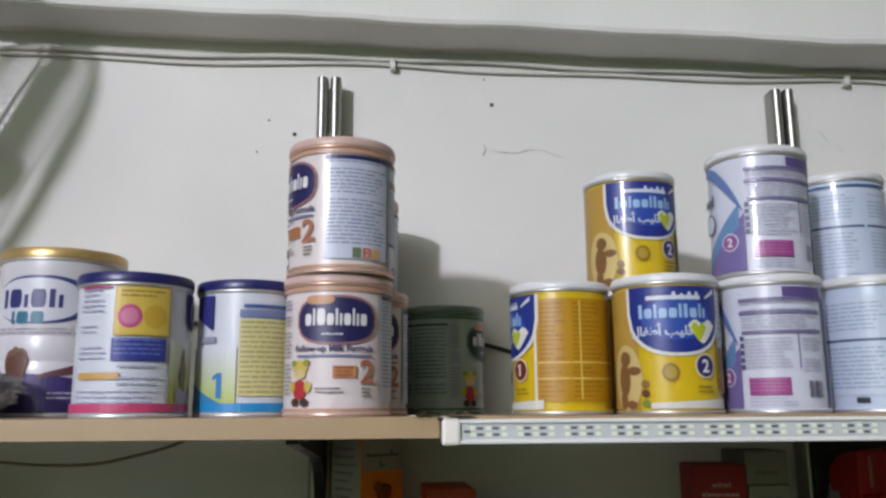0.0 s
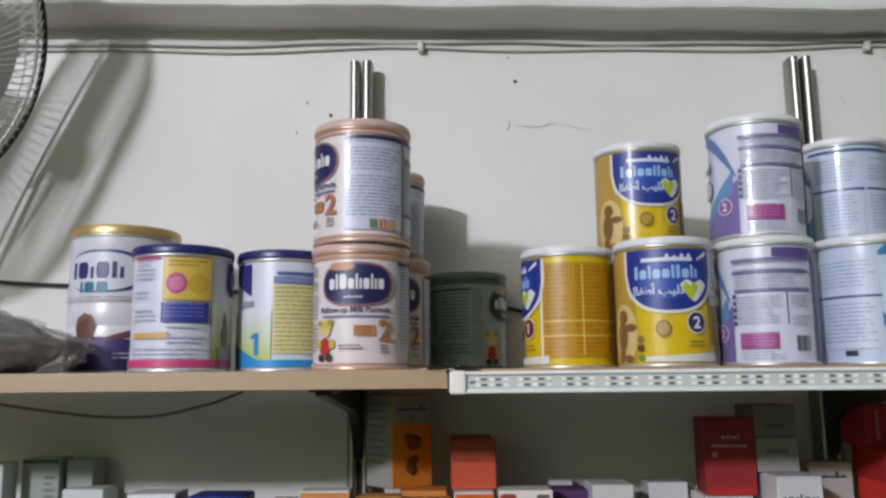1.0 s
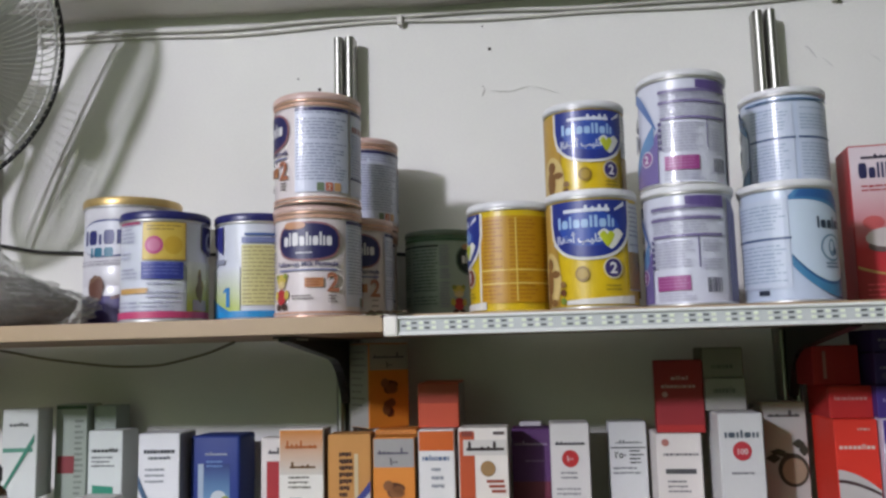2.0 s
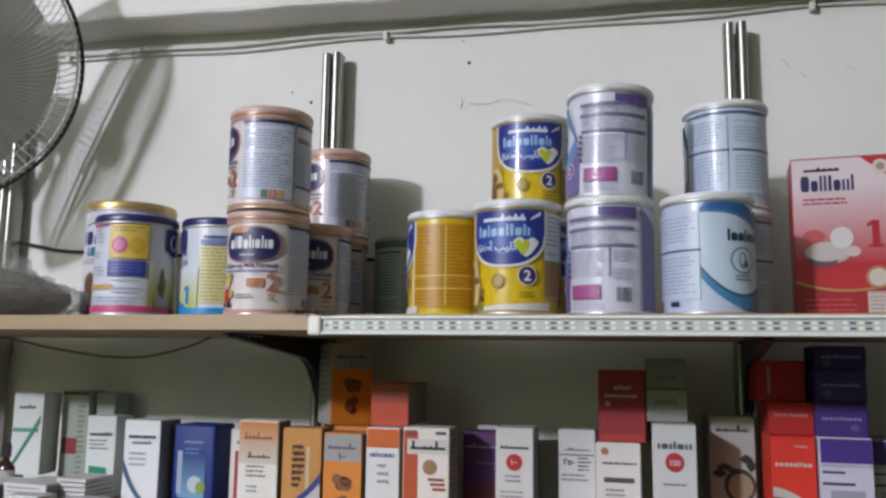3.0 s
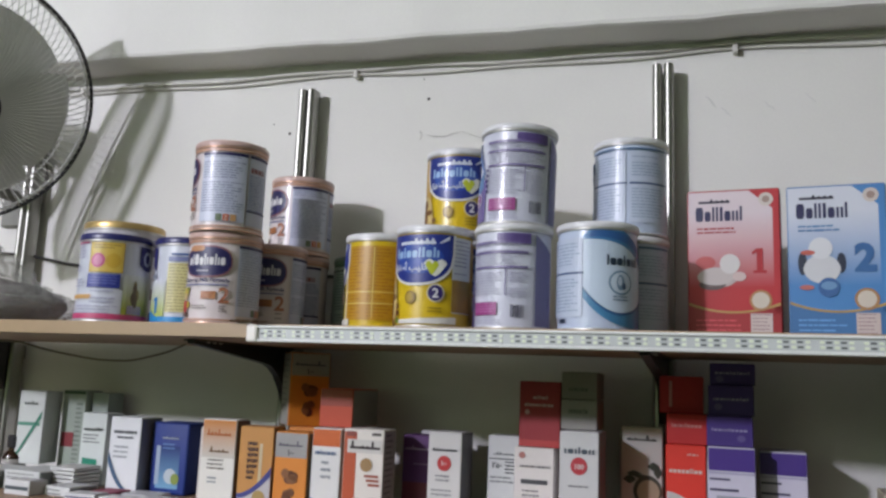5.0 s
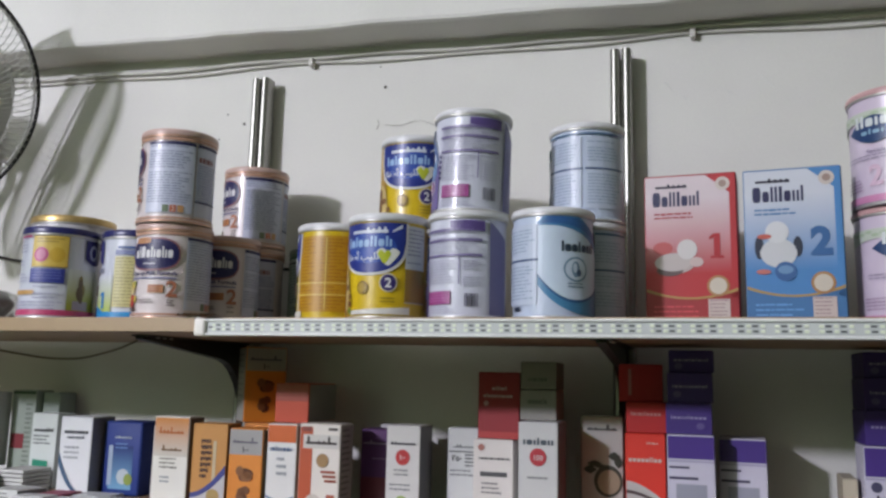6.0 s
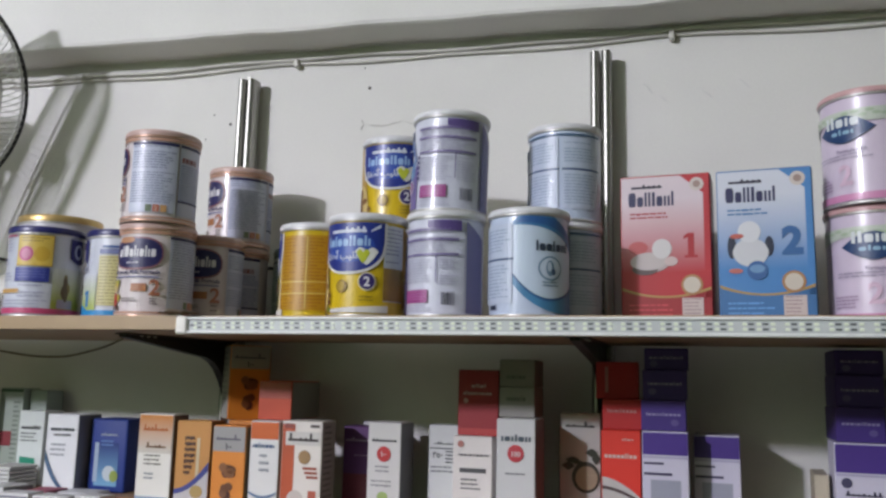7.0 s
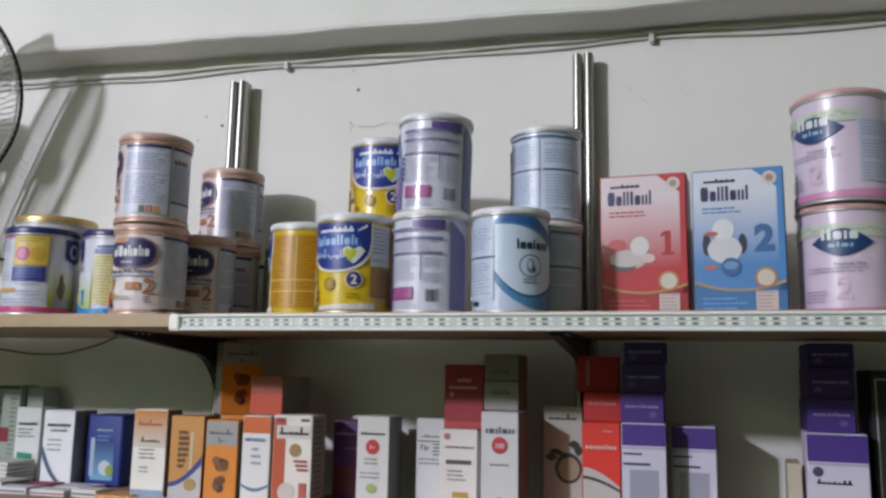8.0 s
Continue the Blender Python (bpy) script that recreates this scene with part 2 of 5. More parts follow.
def card(name, x, y, z, w, d, h, yaw, label, body, group="medicine boxes", lean=(0, 0), category="medicine box"):
    """A folded card box; x, y is the middle of its front edge."""
    m = pose(x, y, z, lean[0], lean[1], yaw) @ Matrix.Translation((0, d / 2, 0))
    t = thing(name, m, label, category, group)
    part("carton", box_bm(-w / 2, w / 2, -d / 2, d / 2, 0, h, 0.0009, segments=1), body, t)
    # tuck flap on top, a shade proud
    part("flap", box_bm(-w / 2 + 0.0012, w / 2 - 0.0012, -d / 2 + 0.0006, d / 2 - 0.004, h - 0.0002, h + 0.0006), body, t)
    return t


rng = random.Random(7)

# ---- structure ----
WALL_Y, SHELF_Z, LOW_Z = 1.10, 1.6985, 1.434
# floor out of view; its colour only sets the bounce from below
tagged(part("floor", box_bm(-2.6, 3.2, -4.0, 1.25, -0.1, 0.0), FLOOR_BOUNCE), "unseen dark green floor of a small shop, toned for its bounce light", "floor", kind="structure")
tagged(part("wall_north", box_bm(-2.5, 3.1, WALL_Y, WALL_Y + 0.14, 0.0, 2.30), PLASTER), "white painted plaster wall with small chips and cracks", "wall", kind="structure")
# three unseen walls, added to close the room and hold bounce low
tagged(part("wall_south", box_bm(-2.5, 3.1, -4.04, -3.90, 0.0, 3.6), DARK_WALL), "unseen dark olive wall opposite the shelves, toned for its bounce light", "wall", kind="structure")
tagged(part("wall_west", box_bm(-2.64, -2.5, -4.04, 1.24, 0.0, 3.6), DARK_WALL), "unseen dark olive side wall, toned for its bounce light", "wall", kind="structure")
tagged(part("wall_east", box_bm(3.1, 3.24, -4.04, 1.24, 0.0, 3.6), DARK_WALL), "unseen dark olive side wall, toned for its bounce light", "wall", kind="structure")
tagged(part("ceiling", box_bm(-2.64, 3.24, -4.04, 1.24, 3.6, 3.7), CEILING), "plain white painted ceiling", "ceiling", kind="structure")
# the upper wall stands forward as a beam and runs slightly down to the east
bm = bmesh.new()
rows = []
for i in range(241):
    x = -2.52 + 5.64 * i / 240
    n1, n2 = noise.noise(Vector((x * 6, 0.3, 0))) + 0.5 * noise.noise(Vector((x * 21, 0.7, 0))), noise.noise(Vector((x * 5, 4.1, 0))) + 0.5 * noise.noise(Vector((x * 19, 2.2, 0)))
    zb, yf = 2.1945 - 0.037 * (x - 0.23) + 0.0030 * n1, WALL_Y - 0.088 + 0.0030 * n2
    prof = [(WALL_Y + 0.12, zb + 0.002), (WALL_Y - 0.02, zb), (yf + 0.008, zb), (yf + 0.0022, zb + 0.0022), (yf, zb + 0.008), (yf + 0.002 * n2, zb + 0.12), (WALL_Y - 0.088, 3.62), (WALL_Y + 0.12, 3.62)]
    rows.append([bm.verts.new((x, y, z)) for y, z in prof])
for a, b in zip(rows, rows[1:]):
    for k in range(8):
        bm.faces.new((a[k], a[(k + 1) % 8], b[(k + 1) % 8], b[k]))
bm.faces.new(rows[0])
bm.faces.new(rows[-1])
tagged(part("beam", bm, PLASTER), "white plastered beam along the top of the wall", "beam", kind="structure")


def under_beam(x):
    return 2.181 - 0.025 * (x - 0.23)


# ---- shelves ----
def shelf_board(name, x0, x1, y0, z_top, th, label):
    t = thing(name, pose(0, 0, 0), label, "shelf")
    part("board", box_bm(x0, x1, y0, WALL_Y - 0.034, z_top - th, z_top, 0.0012), WOOD, t)
    part("edge_band", box_bm(x0 + 0.001, x1 - 0.001, y0 - 0.0016, y0 + 0.0004, z_top - th + 0.0006, z_top - 0.0006), mat("edge_band", (158, 134, 101), 0.42, 0.0, 0.08, 70.0), t, "worn wood-print edge band")
    return t


shelf_board("wooden_shelf", -1.35, 0.2105, 0.731, SHELF_Z, 0.0185, "light brown wooden shelf board carrying milk tins")
shelf_board("wooden_shelf", 0.2125, 1.75, 0.741, SHELF_Z, 0.0185, "light brown wooden shelf board behind a strip light")
shelf_board("wooden_shelf", -1.35, 1.75, 0.760, LOW_Z, 0.0185, "lower wooden shelf board packed with medicine boxes")


def strip_light():
    t = thing("strip_light", pose(0, 0, 0), "unlit white LED strip in a clear channel along the shelf edge", "strip light")
    x0, x1, y0, y1, z0, z1 = 0.2255, 1.75, 0.725, 0.7405, SHELF_Z - 0.0230, SHELF_Z - 0.0026
    part("channel", box_bm(x0, x1, y0 + 0.004, y1, z0, z1, 0.001), WHITE_PLASTIC, t)
    for za, zb in ((z0, z0 + 0.0035), (z1 - 0.0035, z1)):
        part("lip", box_bm(x0, x1, y0, y0 + 0.006, za, zb, 0.0012), WHITE_PLASTIC, t)
    part("end_cap", box_bm(x0 - 0.014, x0 + 0.002, y0 - 0.002, y1 + 0.001, z0 - 0.001, z1 + 0.001, 0.003), mat("end_cap", (226, 222, 214), 0.35), t, "rounded white end cap")
    tape = part("tape", box_bm(x0 + 0.003, x1 - 0.002, y0 + 0.003, y0 + 0.0045, z0 + 0.0042, z1 - 0.0042), mat("tape", (192, 196, 195), 0.3, 0.0, 0.06), t)
    chip = box_bm(-0.0023, 0.0023, -0.0008, 0, -0.0017, 0.0017, 0.0004, segments=1)
    chip_ob = part("chip", chip, mat("led_chip", (226, 232, 212), 0.3), tape)
    dark = box_bm(-0.0027, 0.0027, -0.0004, 0, -0.0011, 0.0011)
    dark_ob = part("resistor", dark, mat("resistor", (84, 88, 88), 0.4), tape)
    first = True
    zc = (z0 + z1) / 2
    for i in range(112):
        x = x0 + 0.012 + i * 0.0133
        for ob, dx, dz in ((chip_ob, 0.0, 0.0026), (chip_ob, 0.0002, -0.0026), (dark_ob, 0.0066, -0.0026), (dark_ob, 0.0062, 0.0026)):
            if ob is dark_ob and i % 3 == 2:
                continue
            o = ob if first and dx == 0.0 and dz > 0 else ob.copy()
            if o is not ob:
                scene.collection.objects.link(o)
            o.location = (x + dx, y0 + 0.003, zc + dz)
        first = False
    dark_ob.location = (x0 + 0.0075, y0 + 0.003, zc)

    # loose tails of the feed wire at the strip's end
    for tone, pts in (((206, 202, 194), [(x0, y0 + 0.006, z1 - 0.004), (x0 - 0.010, y0 + 0.003, z1 + 0.002), (x0 - 0.028, y0 + 0.010, z1 + 0.004), (x0 - 0.046, y0 + 0.016, z1 + 0.0012)]),
                      ((64, 52, 48), [(x0, y0 + 0.005, z1 - 0.007), (x0 - 0.007, y0 + 0.001, z1 - 0.009), (x0 - 0.013, y0 + 0.001, z1 - 0.001), (x0 - 0.024, y0 + 0.012, z1 + 0.0025), (x0 - 0.040, y0 + 0.020, z1 + 0.0012)]),
                      ((96, 62, 58), [(x0, y0 + 0.005, z1 - 0.010), (x0 - 0.005, y0 + 0.0015, z1 - 0.013), (x0 - 0.010, y0 + 0.0015, z1 - 0.006), (x0 - 0.016, y0 + 0.006, z1 + 0.003), (x0 - 0.030, y0 + 0.012, z1 + 0.001)])):
        part("wire_tail", tube_bm(pts, 0.0011, 6), mat("tail_%d" % tone[0], tone, 0.5), t, smooth=True)


strip_light()


def upright(x, label):
    """Chrome slotted upright of twin ridges."""
    t = thing("shelf_upright", pose(x, 0, 0), label, "shelf upright", "chrome shelf uprights")
    z0, z1 = 0.55, 2.1415 - 0.017 * (x - 0.08)
    for dx in (-0.0087, 0.0087):
        bm = bmesh.new()
        prof = [(dx + 0.0071 * math.cos(a), WALL_Y - 0.030 - 0.0085 * math.sin(a)) for a in [math.pi * i / 10 for i in range(11)]]
        prof = [(prof[0][0], WALL_Y - 0.012)] + prof + [(prof[-1][0], WALL_Y - 0.012)]
        lo = [bm.verts.new((px, py, z0)) for px, py in prof]
        hi = [bm.verts.new((px, py, z1)) for px, py in prof]
        for i in range(len(prof)):
            j = (i + 1) % len(prof)
            bm.faces.new((lo[i], lo[j], hi[j], hi[i]))
        bm.faces.new(lo)
        bm.faces.new(hi)
        part("ridge", bm, CHROME, t, smooth=True)
    bm = bmesh.new()
    z = z0
    while z < z1 - 0.006:
        box_bm(-0.0022, 0.0022, WALL_Y - 0.017, WALL_Y - 0.014, z, min(z + 0.023, z1), bm=bm)
        z += 0.043
    tagged(part("slot_web", bm, CHROME, t), kind="stuff")
    for z in (0.70, 1.30, 1.66, 2.03):
        part("spacer", box_bm(-0.009, 0.009, WALL_Y - 0.0122, WALL_Y - 0.0002, z - 0.012, z + 0.012, 0.001), CHROME, t)


for ux in (-0.539, 0.0785, 0.696, 1.3135):
    upright(ux, "chrome slotted shelf upright fixed to the white wall")


def bracket(x, z_top, label):
    t = thing("shelf_bracket", pose(x, 0, 0), label, "shelf bracket", "black shelf brackets")
    bm = bmesh.new()
    y0, y1, drop = 0.795, WALL_Y - 0.039, 0.092
    top, low = [], []
    for i in range(17):
        s = i / 16
        y = y0 + (y1 - y0) * s
        d = 0.006 + 0.030 * s + (drop - 0.036) * max(0.0, (s - 0.70) / 0.30) ** 2.6
        top.append((y, z_top))
        low.append((y, z_top - d))
    for dx in (-0.006, 0.006):
        top_v = [bm.verts.new((dx, *p)) for p in top]
        low_v = [bm.verts.new((dx, *p)) for p in low]
        for i in range(16):
            bm.faces.new((top_v[i], top_v[i + 1], low_v[i + 1], low_v[i]))
        if dx < 0:
            prev = (top_v, low_v)
    for a, b in zip(prev, (top_v, low_v)):
        for i in range(16):
            bm.faces.new((a[i], a[i + 1], b[i + 1], b[i]))
    bm.faces.new((prev[0][0], prev[1][0], low_v[0], top_v[0]))
    bm.faces.new((prev[0][-1], prev[1][-1], low_v[-1], top_v[-1]))
    part("arm", bm, BLACK_METAL, t)
    part("flange", box_bm(-0.013, 0.013, y0, y1, z_top - 0.0024, z_top - 0.0002, 0.0006), BLACK_METAL, t)
    for y in (0.825, 0.840, 0.855):
        part("screw", lathe_bm([(0, 0), (0.0022, 0.0004), (0.0026, 0.0016), (0, 0.0016)], 10, m=pose(0.008, y, z_top - 0.0042)), TIN, t)


for bx in (-0.539, 0.0785, 0.696, 1.3135):
    bracket(bx, SHELF_Z - 0.0187, "black curved steel bracket under the shelf board")
for bx in (-0.539, 0.0785, 0.696, 1.3135):
    bracket(bx, LOW_Z - 0.0187, "black curved steel bracket under the lower shelf board")


# ---- cables ----
def cable(name, pts, r, material, label, clips=()):
    t = thing(name, pose(0, 0, 0), label, "cable")
    fine = []
    for (a, b) in zip(pts, pts[1:]):
        for i in range(8):
            fine.append(Vector(a).lerp(Vector(b), i / 8))
    fine.append(Vector(pts[-1]))
    for _ in range(6):
        fine = [fine[0]] + [(fine[i - 1] + fine[i] * 2 + fine[i + 1]) / 4 for i in range(1, len(fine) - 1)] + [fine[-1]]
    part("sheath", tube_bm(fine, r), material, t, smooth=True)
    for c in clips:
        part("clip", box_bm(c[0] - 0.004, c[0] + 0.004, c[1] - 0.009, WALL_Y, c[2] - 0.010, c[2] + 0.006, 0.002), CABLE_GREY, t, "small white cable clip")


xs = [-1.2 + 0.06 * i for i in range(50)]
cable("wall_cable", [(x, WALL_Y - 0.006, under_beam(x) - 0.0035 + 0.0020 * math.sin(9 * x) + 0.0016 * math.sin(23 * x + 1)) for x in xs], 0.0032, CABLE_GREY, "off-white cable clipped along the wall under the beam",
      [(0.163, WALL_Y - 0.006, under_beam(0.163) - 0.009), (0.802, WALL_Y - 0.006, under_beam(0.802) - 0.009), (-0.45, WALL_Y - 0.006, under_beam(-0.45) - 0.009), (1.42, WALL_Y - 0.006, under_beam(1.42) - 0.009)])
cable("wall_cable", [(x, WALL_Y - 0.005, under_beam(x) - 0.0095 - 0.0055 * abs(math.sin(5 * (x - 0.16))) + 0.0022 * math.sin(17 * x)) for x in xs], 0.0026, CABLE_GREY, "thin off-white cable sagging along the wall under the beam")
cable("black_cable", [(-0.9, 1.092, 1.87), (-0.60, 1.09, 1.858), (-0.52, 1.085, 1.850), (-0.44, 1.092, 1.833), (-0.35, 1.094, 1.828), (-0.1, 1.094, 1.815), (0.15, 1.094, 1.808), (0.28, 1.094, 1.788), (0.325, 1.094, 1.775), (0.42, 1.094, 1.743), (0.50, 1.094, 1.706)], 0.0028, CABLE_BLACK, "thin black cable along the wall behind the tins")
cable("black_cable", [(-0.50, 0.96, 1.677), (-0.40, 0.955, 1.676), (-0.33, 0.95, 1.662), (-0.22, 0.95, 1.648), (-0.15, 0.95, 1.648), (-0.08, 0.95, 1.664), (-0.045, 0.95, 1.678)], 0.0018, mat("brown_cable", (112, 104, 86), 0.5), "thin brown cable drooping under the shelf board")


# ---- wall damage ----
def crack(pts, w, label, tone=(128, 124, 115)):
    t = thing("wall_crack", pose(0, 0, 0), label, "wall crack", "marks in the wall")
    bm = bmesh.new()
    row = []
    for i, (x, z) in enumerate(pts):
        h = w * (0.35 + 0.65 * rng.random()) * (0.3 if i in (0, len(pts) - 1) else 1)
        row.append((bm.verts.new((x, WALL_Y - 0.0012, z - h)), bm.verts.new((x, WALL_Y - 0.0004, z + h))))
    for a, b in zip(row, row[1:]):
        bm.faces.new((a[0], b[0], b[1], a[1]))
    part("fissure", bm, mat("crack_%d" % tone[0], tone, 0.9, 0.0, 0.2), t)


crack([(0.287, 2.062), (0.291, 2.054), (0.288, 2.047), (0.286, 2.044)], 0.0022, "short dark crack in the plaster")
crack([(0.300, 2.052), (0.316, 2.049), (0.334, 2.048), (0.346, 2.052), (0.362, 2.055)], 0.0009, "fine crack in the plaster")
crack([(0.362, 2.055), (0.378, 2.049), (0.392, 2.044), (0.405, 2.039)], 0.0009, "fine crack in the plaster")
for sx, sz, tone in ((0.765, 2.076, 205), (0.788, 2.058, 207), (0.850, 2.064, 206), (0.905, 2.073, 208)):
    bend = rng.uniform(-0.010, 0.010)
    crack([(sx - 0.008, sz + 0.008), (sx - 0.004, sz + 0.005 + bend * 0.4), (sx, sz + bend * 0.3), (sx + 0.004, sz - 0.004), (sx + 0.008, sz - 0.010)], 0.0030, "pale scuff in the wall paint", (tone, tone - 1, tone - 5))
for nx, nz, s in ((0.300, 2.118, 0.0030), (0.030, 2.073, 0.0028), (-0.005, 2.093, 0.0016), (0.29, 2.155, 0.0014), (-0.02, 2.048, 0.0014)):
    t = thing("wall_hole", pose(nx, WALL_Y, nz), "small dark nail hole in the wall", "nail hole", "marks in the wall")
    part("hole", lathe_bm([(0, 0.0008), (s * 0.6, 0.0010), (s, 0.0004), (s, -0.001)], 9, m=Matrix.Rotation(radians(90), 4, "X")), mat("hole_dark", (60, 56, 50), 0.9), t)


# ---- tins ----
NAVY, ORANGE = (38, 36, 92), (208, 162, 138)
SH_BODY = mat("tin_white_warm", (236, 225, 225), 0.32, 0.0, 0.05, coat=0.3)
W_BODY = mat("tin_white", (224, 226, 241), 0.30, 0.0, 0.05, coat=0.3)
PEACH_LID = mat("lid_peach", (218, 186, 176), 0.38, 0.0, 0.06)
WHITE_LID = mat("lid_white", (238, 238, 240), 0.35, 0.0, 0.05)
NAVY_LID = mat("lid_navy", (36, 38, 104), 0.35, 0.0, 0.08)
COPPER = mat("rim_copper", (206, 166, 144), 0.32, 0.5, 0.08)


def band(put, v0, v1, k=1, a0=-180, a1=180, bm=None, n=64):
    return strip(bm or bmesh.new(), put, a0, a1, v0, v1, n, k)


def orange_tin(x, y, z, az, label, green=False):
    r, h = 0.0500, 0.1265
    body = mat("tin_green", (172, 188, 174), 0.34, 0.0, 0.06, coat=0.3) if green else SH_BODY
    lid = mat("lid_green", (112, 128, 112), 0.4) if green else PEACH_LID
    t = tin("milk_tin", x, y, z, r, h, label, body, lid, mat("rim_green", (90, 120, 96), 0.35, 0.5) if green else COPPER, lid_h=0.0085)
    put = on_tin(r, az)
    edge = (74, 112, 84) if green else ORANGE
    dark = (22, 44, 40) if green else NAVY
    bm = band(put, 0.0046, 0.0072)
    part("stripe", bm, ink(edge), t)
    part("stripe", band(put, 0.1105, 0.1148), ink(edge), t)
    # badge with the maker's name
    part("badge_rim", oval(bmesh.new(), put, 3, 0.0845, 43, 0.0222, 24, 1, 2.7), ink((160, 110, 116) if not green else (96, 120, 104)), t)
    badge = part("badge", oval(bmesh.new(), put, 3, 0.0845, 40.5, 0.0198, 24, 2, 2.7), ink(dark), t)
    part("badge_ribbon", oval(bmesh.new(), put, -14, 0.1025, 15, 0.0042, 12, 3, 3.0), ink((206, 150, 110)), badge)
    part("maker_mark", word(bmesh.new(), put, -30, 36, 0.0795, 0.0945, 'olOoliolio', random.Random(3), 3), ink((240, 238, 240)), badge)
    part("maker_mark", script(bmesh.new(), put, -12, 10, 0.0700, 0.0750, 5, random.Random(4), 3), ink((214, 212, 220)), badge)
    if not green:
        letters("print", "Follow-up Milk Formula", put, 0, 0.0568, 0.0078, ink((52, 52, 104)), t, 180 / math.pi / r, 2, 0.0002)
        part("print_line", strip(bmesh.new(), put, -40, 42, 0.0518, 0.0538, 14, 2), ink((120, 126, 168)), t)
        part("tablet", strip(bmesh.new(), put, 0, 24, 0.0335, 0.0440, 6, 2), ink((200, 136, 90)), t)
        part("small_print", lines(bmesh.new(), put, 2, 22, 0.0355, 0.0428, 0.0032, rng, 0.4, 3, 0.2), ink((150, 84, 44)), t)
    letters("numeral", "2", put, 36, 0.0290, 0.0290, ink((182, 118, 90) if not green else (120, 150, 124)), t, 180 / math.pi / r, 3, 0.0008)
    small = bmesh.new()
    lines(small, put, -18, 14, 0.0190, 0.0250, 0.0032, rng, 0.45, 2)
    lines(small, put, 30, 42, 0.0150, 0.0250, 0.0034, rng, 0.5, 2)
    part("small_print", small, ink((130, 118, 116)), t)
    # plain coloured spots where a picture is printed
    for u, v, du, dv, c in ((-36, 0.0430, 10, 0.0060, (214, 190, 92)), (-36, 0.0370, 8, 0.0045, (222, 200, 150)), (-44, 0.0465, 4, 0.0030, (150, 156, 70)), (-28, 0.0470, 4, 0.0030, (150, 156, 70)), (-36, 0.0235, 9, 0.0085, (186, 52, 58)), (-46, 0.0260, 4, 0.0050, (206, 186, 84)), (-26, 0.0260, 4, 0.0050, (206, 186, 84)), (-42, 0.0125, 5, 0.0038, (74, 52, 46)), (-30, 0.0125, 5, 0.0038, (74, 52, 46))):
        tagged(part("picture_spot", oval(bmesh.new(), put, u, v, du, dv, 10, 3), ink(c), t), kind="stuff")
    # side panels of small print
    panel = part("text_panel", strip(bmesh.new(), put, 55, 128, 0.0120, 0.1085, 16, 1), ink((214, 219, 238) if not green else (176, 192, 178)), t)
    bm = lines(bmesh.new(), put, 57, 126, 0.024, 0.1030, 0.0036, rng, 0.42, 2, 0.3)
    part("small_print", bm, ink((144, 152, 182) if not green else (96, 124, 104)), panel)
    bm = strip(bmesh.new(), put, 55, 128, 0.1045, 0.1085, 12, 3)
    part("panel_head", bm, ink(dark), panel)
    panel = part("text_panel", strip(bmesh.new(), put, 131, 176, 0.0100, 0.1085, 12, 1), ink((210, 214, 234) if not green else (144, 166, 148)), t)
    bm = lines(bmesh.new(), put, 133, 174, 0.030, 0.0810, 0.0034, rng, 0.5, 2, 0.2)
    part("small_print", bm, ink((132, 142, 186) if not green else (92, 118, 100)), panel)
    part("panel_head", strip(bmesh.new(), put, 131, 176, 0.1045, 0.1085, 10, 3), ink(dark), panel)
    part("panel_head", strip(bmesh.new(), put, 131, 176, 0.0285, 0.0310, 10, 3), ink(dark), panel)
    part("red_note", word(bmesh.new(), put, 134, 164, 0.0840, 0.0945, 7, random.Random(5), 3), ink((152, 92, 92) if not green else (110, 110, 90)), panel)
    bm = lines(bmesh.new(), put, -66, -50, 0.020, 0.104, 0.0036, rng, 0.5, 1, 0.2)
    part("small_print", bm, ink((150, 148, 166)), t)
    if green:
        for a0, a1 in ((-152, -118), (-116, -68)):
            panel = part("text_panel", strip(bmesh.new(), put, a0, a1, 0.0200, 0.1085, 10, 1), ink((164, 182, 168)), t)
            part("small_print", lines(bmesh.new(), put, a0 + 1, a1 - 1, 0.0220, 0.0990, 0.0046, rng, 0.42, 2, 0.08), ink((92, 118, 102)), panel)
            part("panel_head", strip(bmesh.new(), put, a0, a1, 0.1020, 0.1048, 8, 3), ink((34, 52, 48)), panel)
    # row of stage signs
    for i, c in enumerate(((116, 132, 104), (206, 110, 74), (214, 166, 112))):
        part("stage_sign", strip(bmesh.new(), put, 84 + i * 11, 93 + i * 11, 0.0130, 0.0225, 4, 3), ink(c), t)
    letters("numeral", "2", put, 99.5, 0.0145, 0.0090, ink((240, 232, 224)), t, 180 / math.pi / r, 4)
    return t


L_OR = "white and orange milk tin with navy badge"
orange_tin(0.1174, 0.8041, SHELF_Z, -90, L_OR + ", on the wooden shelf")
orange_tin(0.1195, 0.7978, SHELF_Z + 0.1265, -158, L_OR + ", stacked on another")
orange_tin(0.133, 0.906, SHELF_Z, -80, L_OR + ", in the second row")
orange_tin(0.119, 1.0065, SHELF_Z, -190, L_OR + ", by the wall")
orange_tin(0.1215, 1.002, SHELF_Z + 0.1265, -134, L_OR + ", stacked near the wall")
orange_tin(0.227, 1.036, SHELF_Z, -18, "green and grey milk tin against the wall", True)


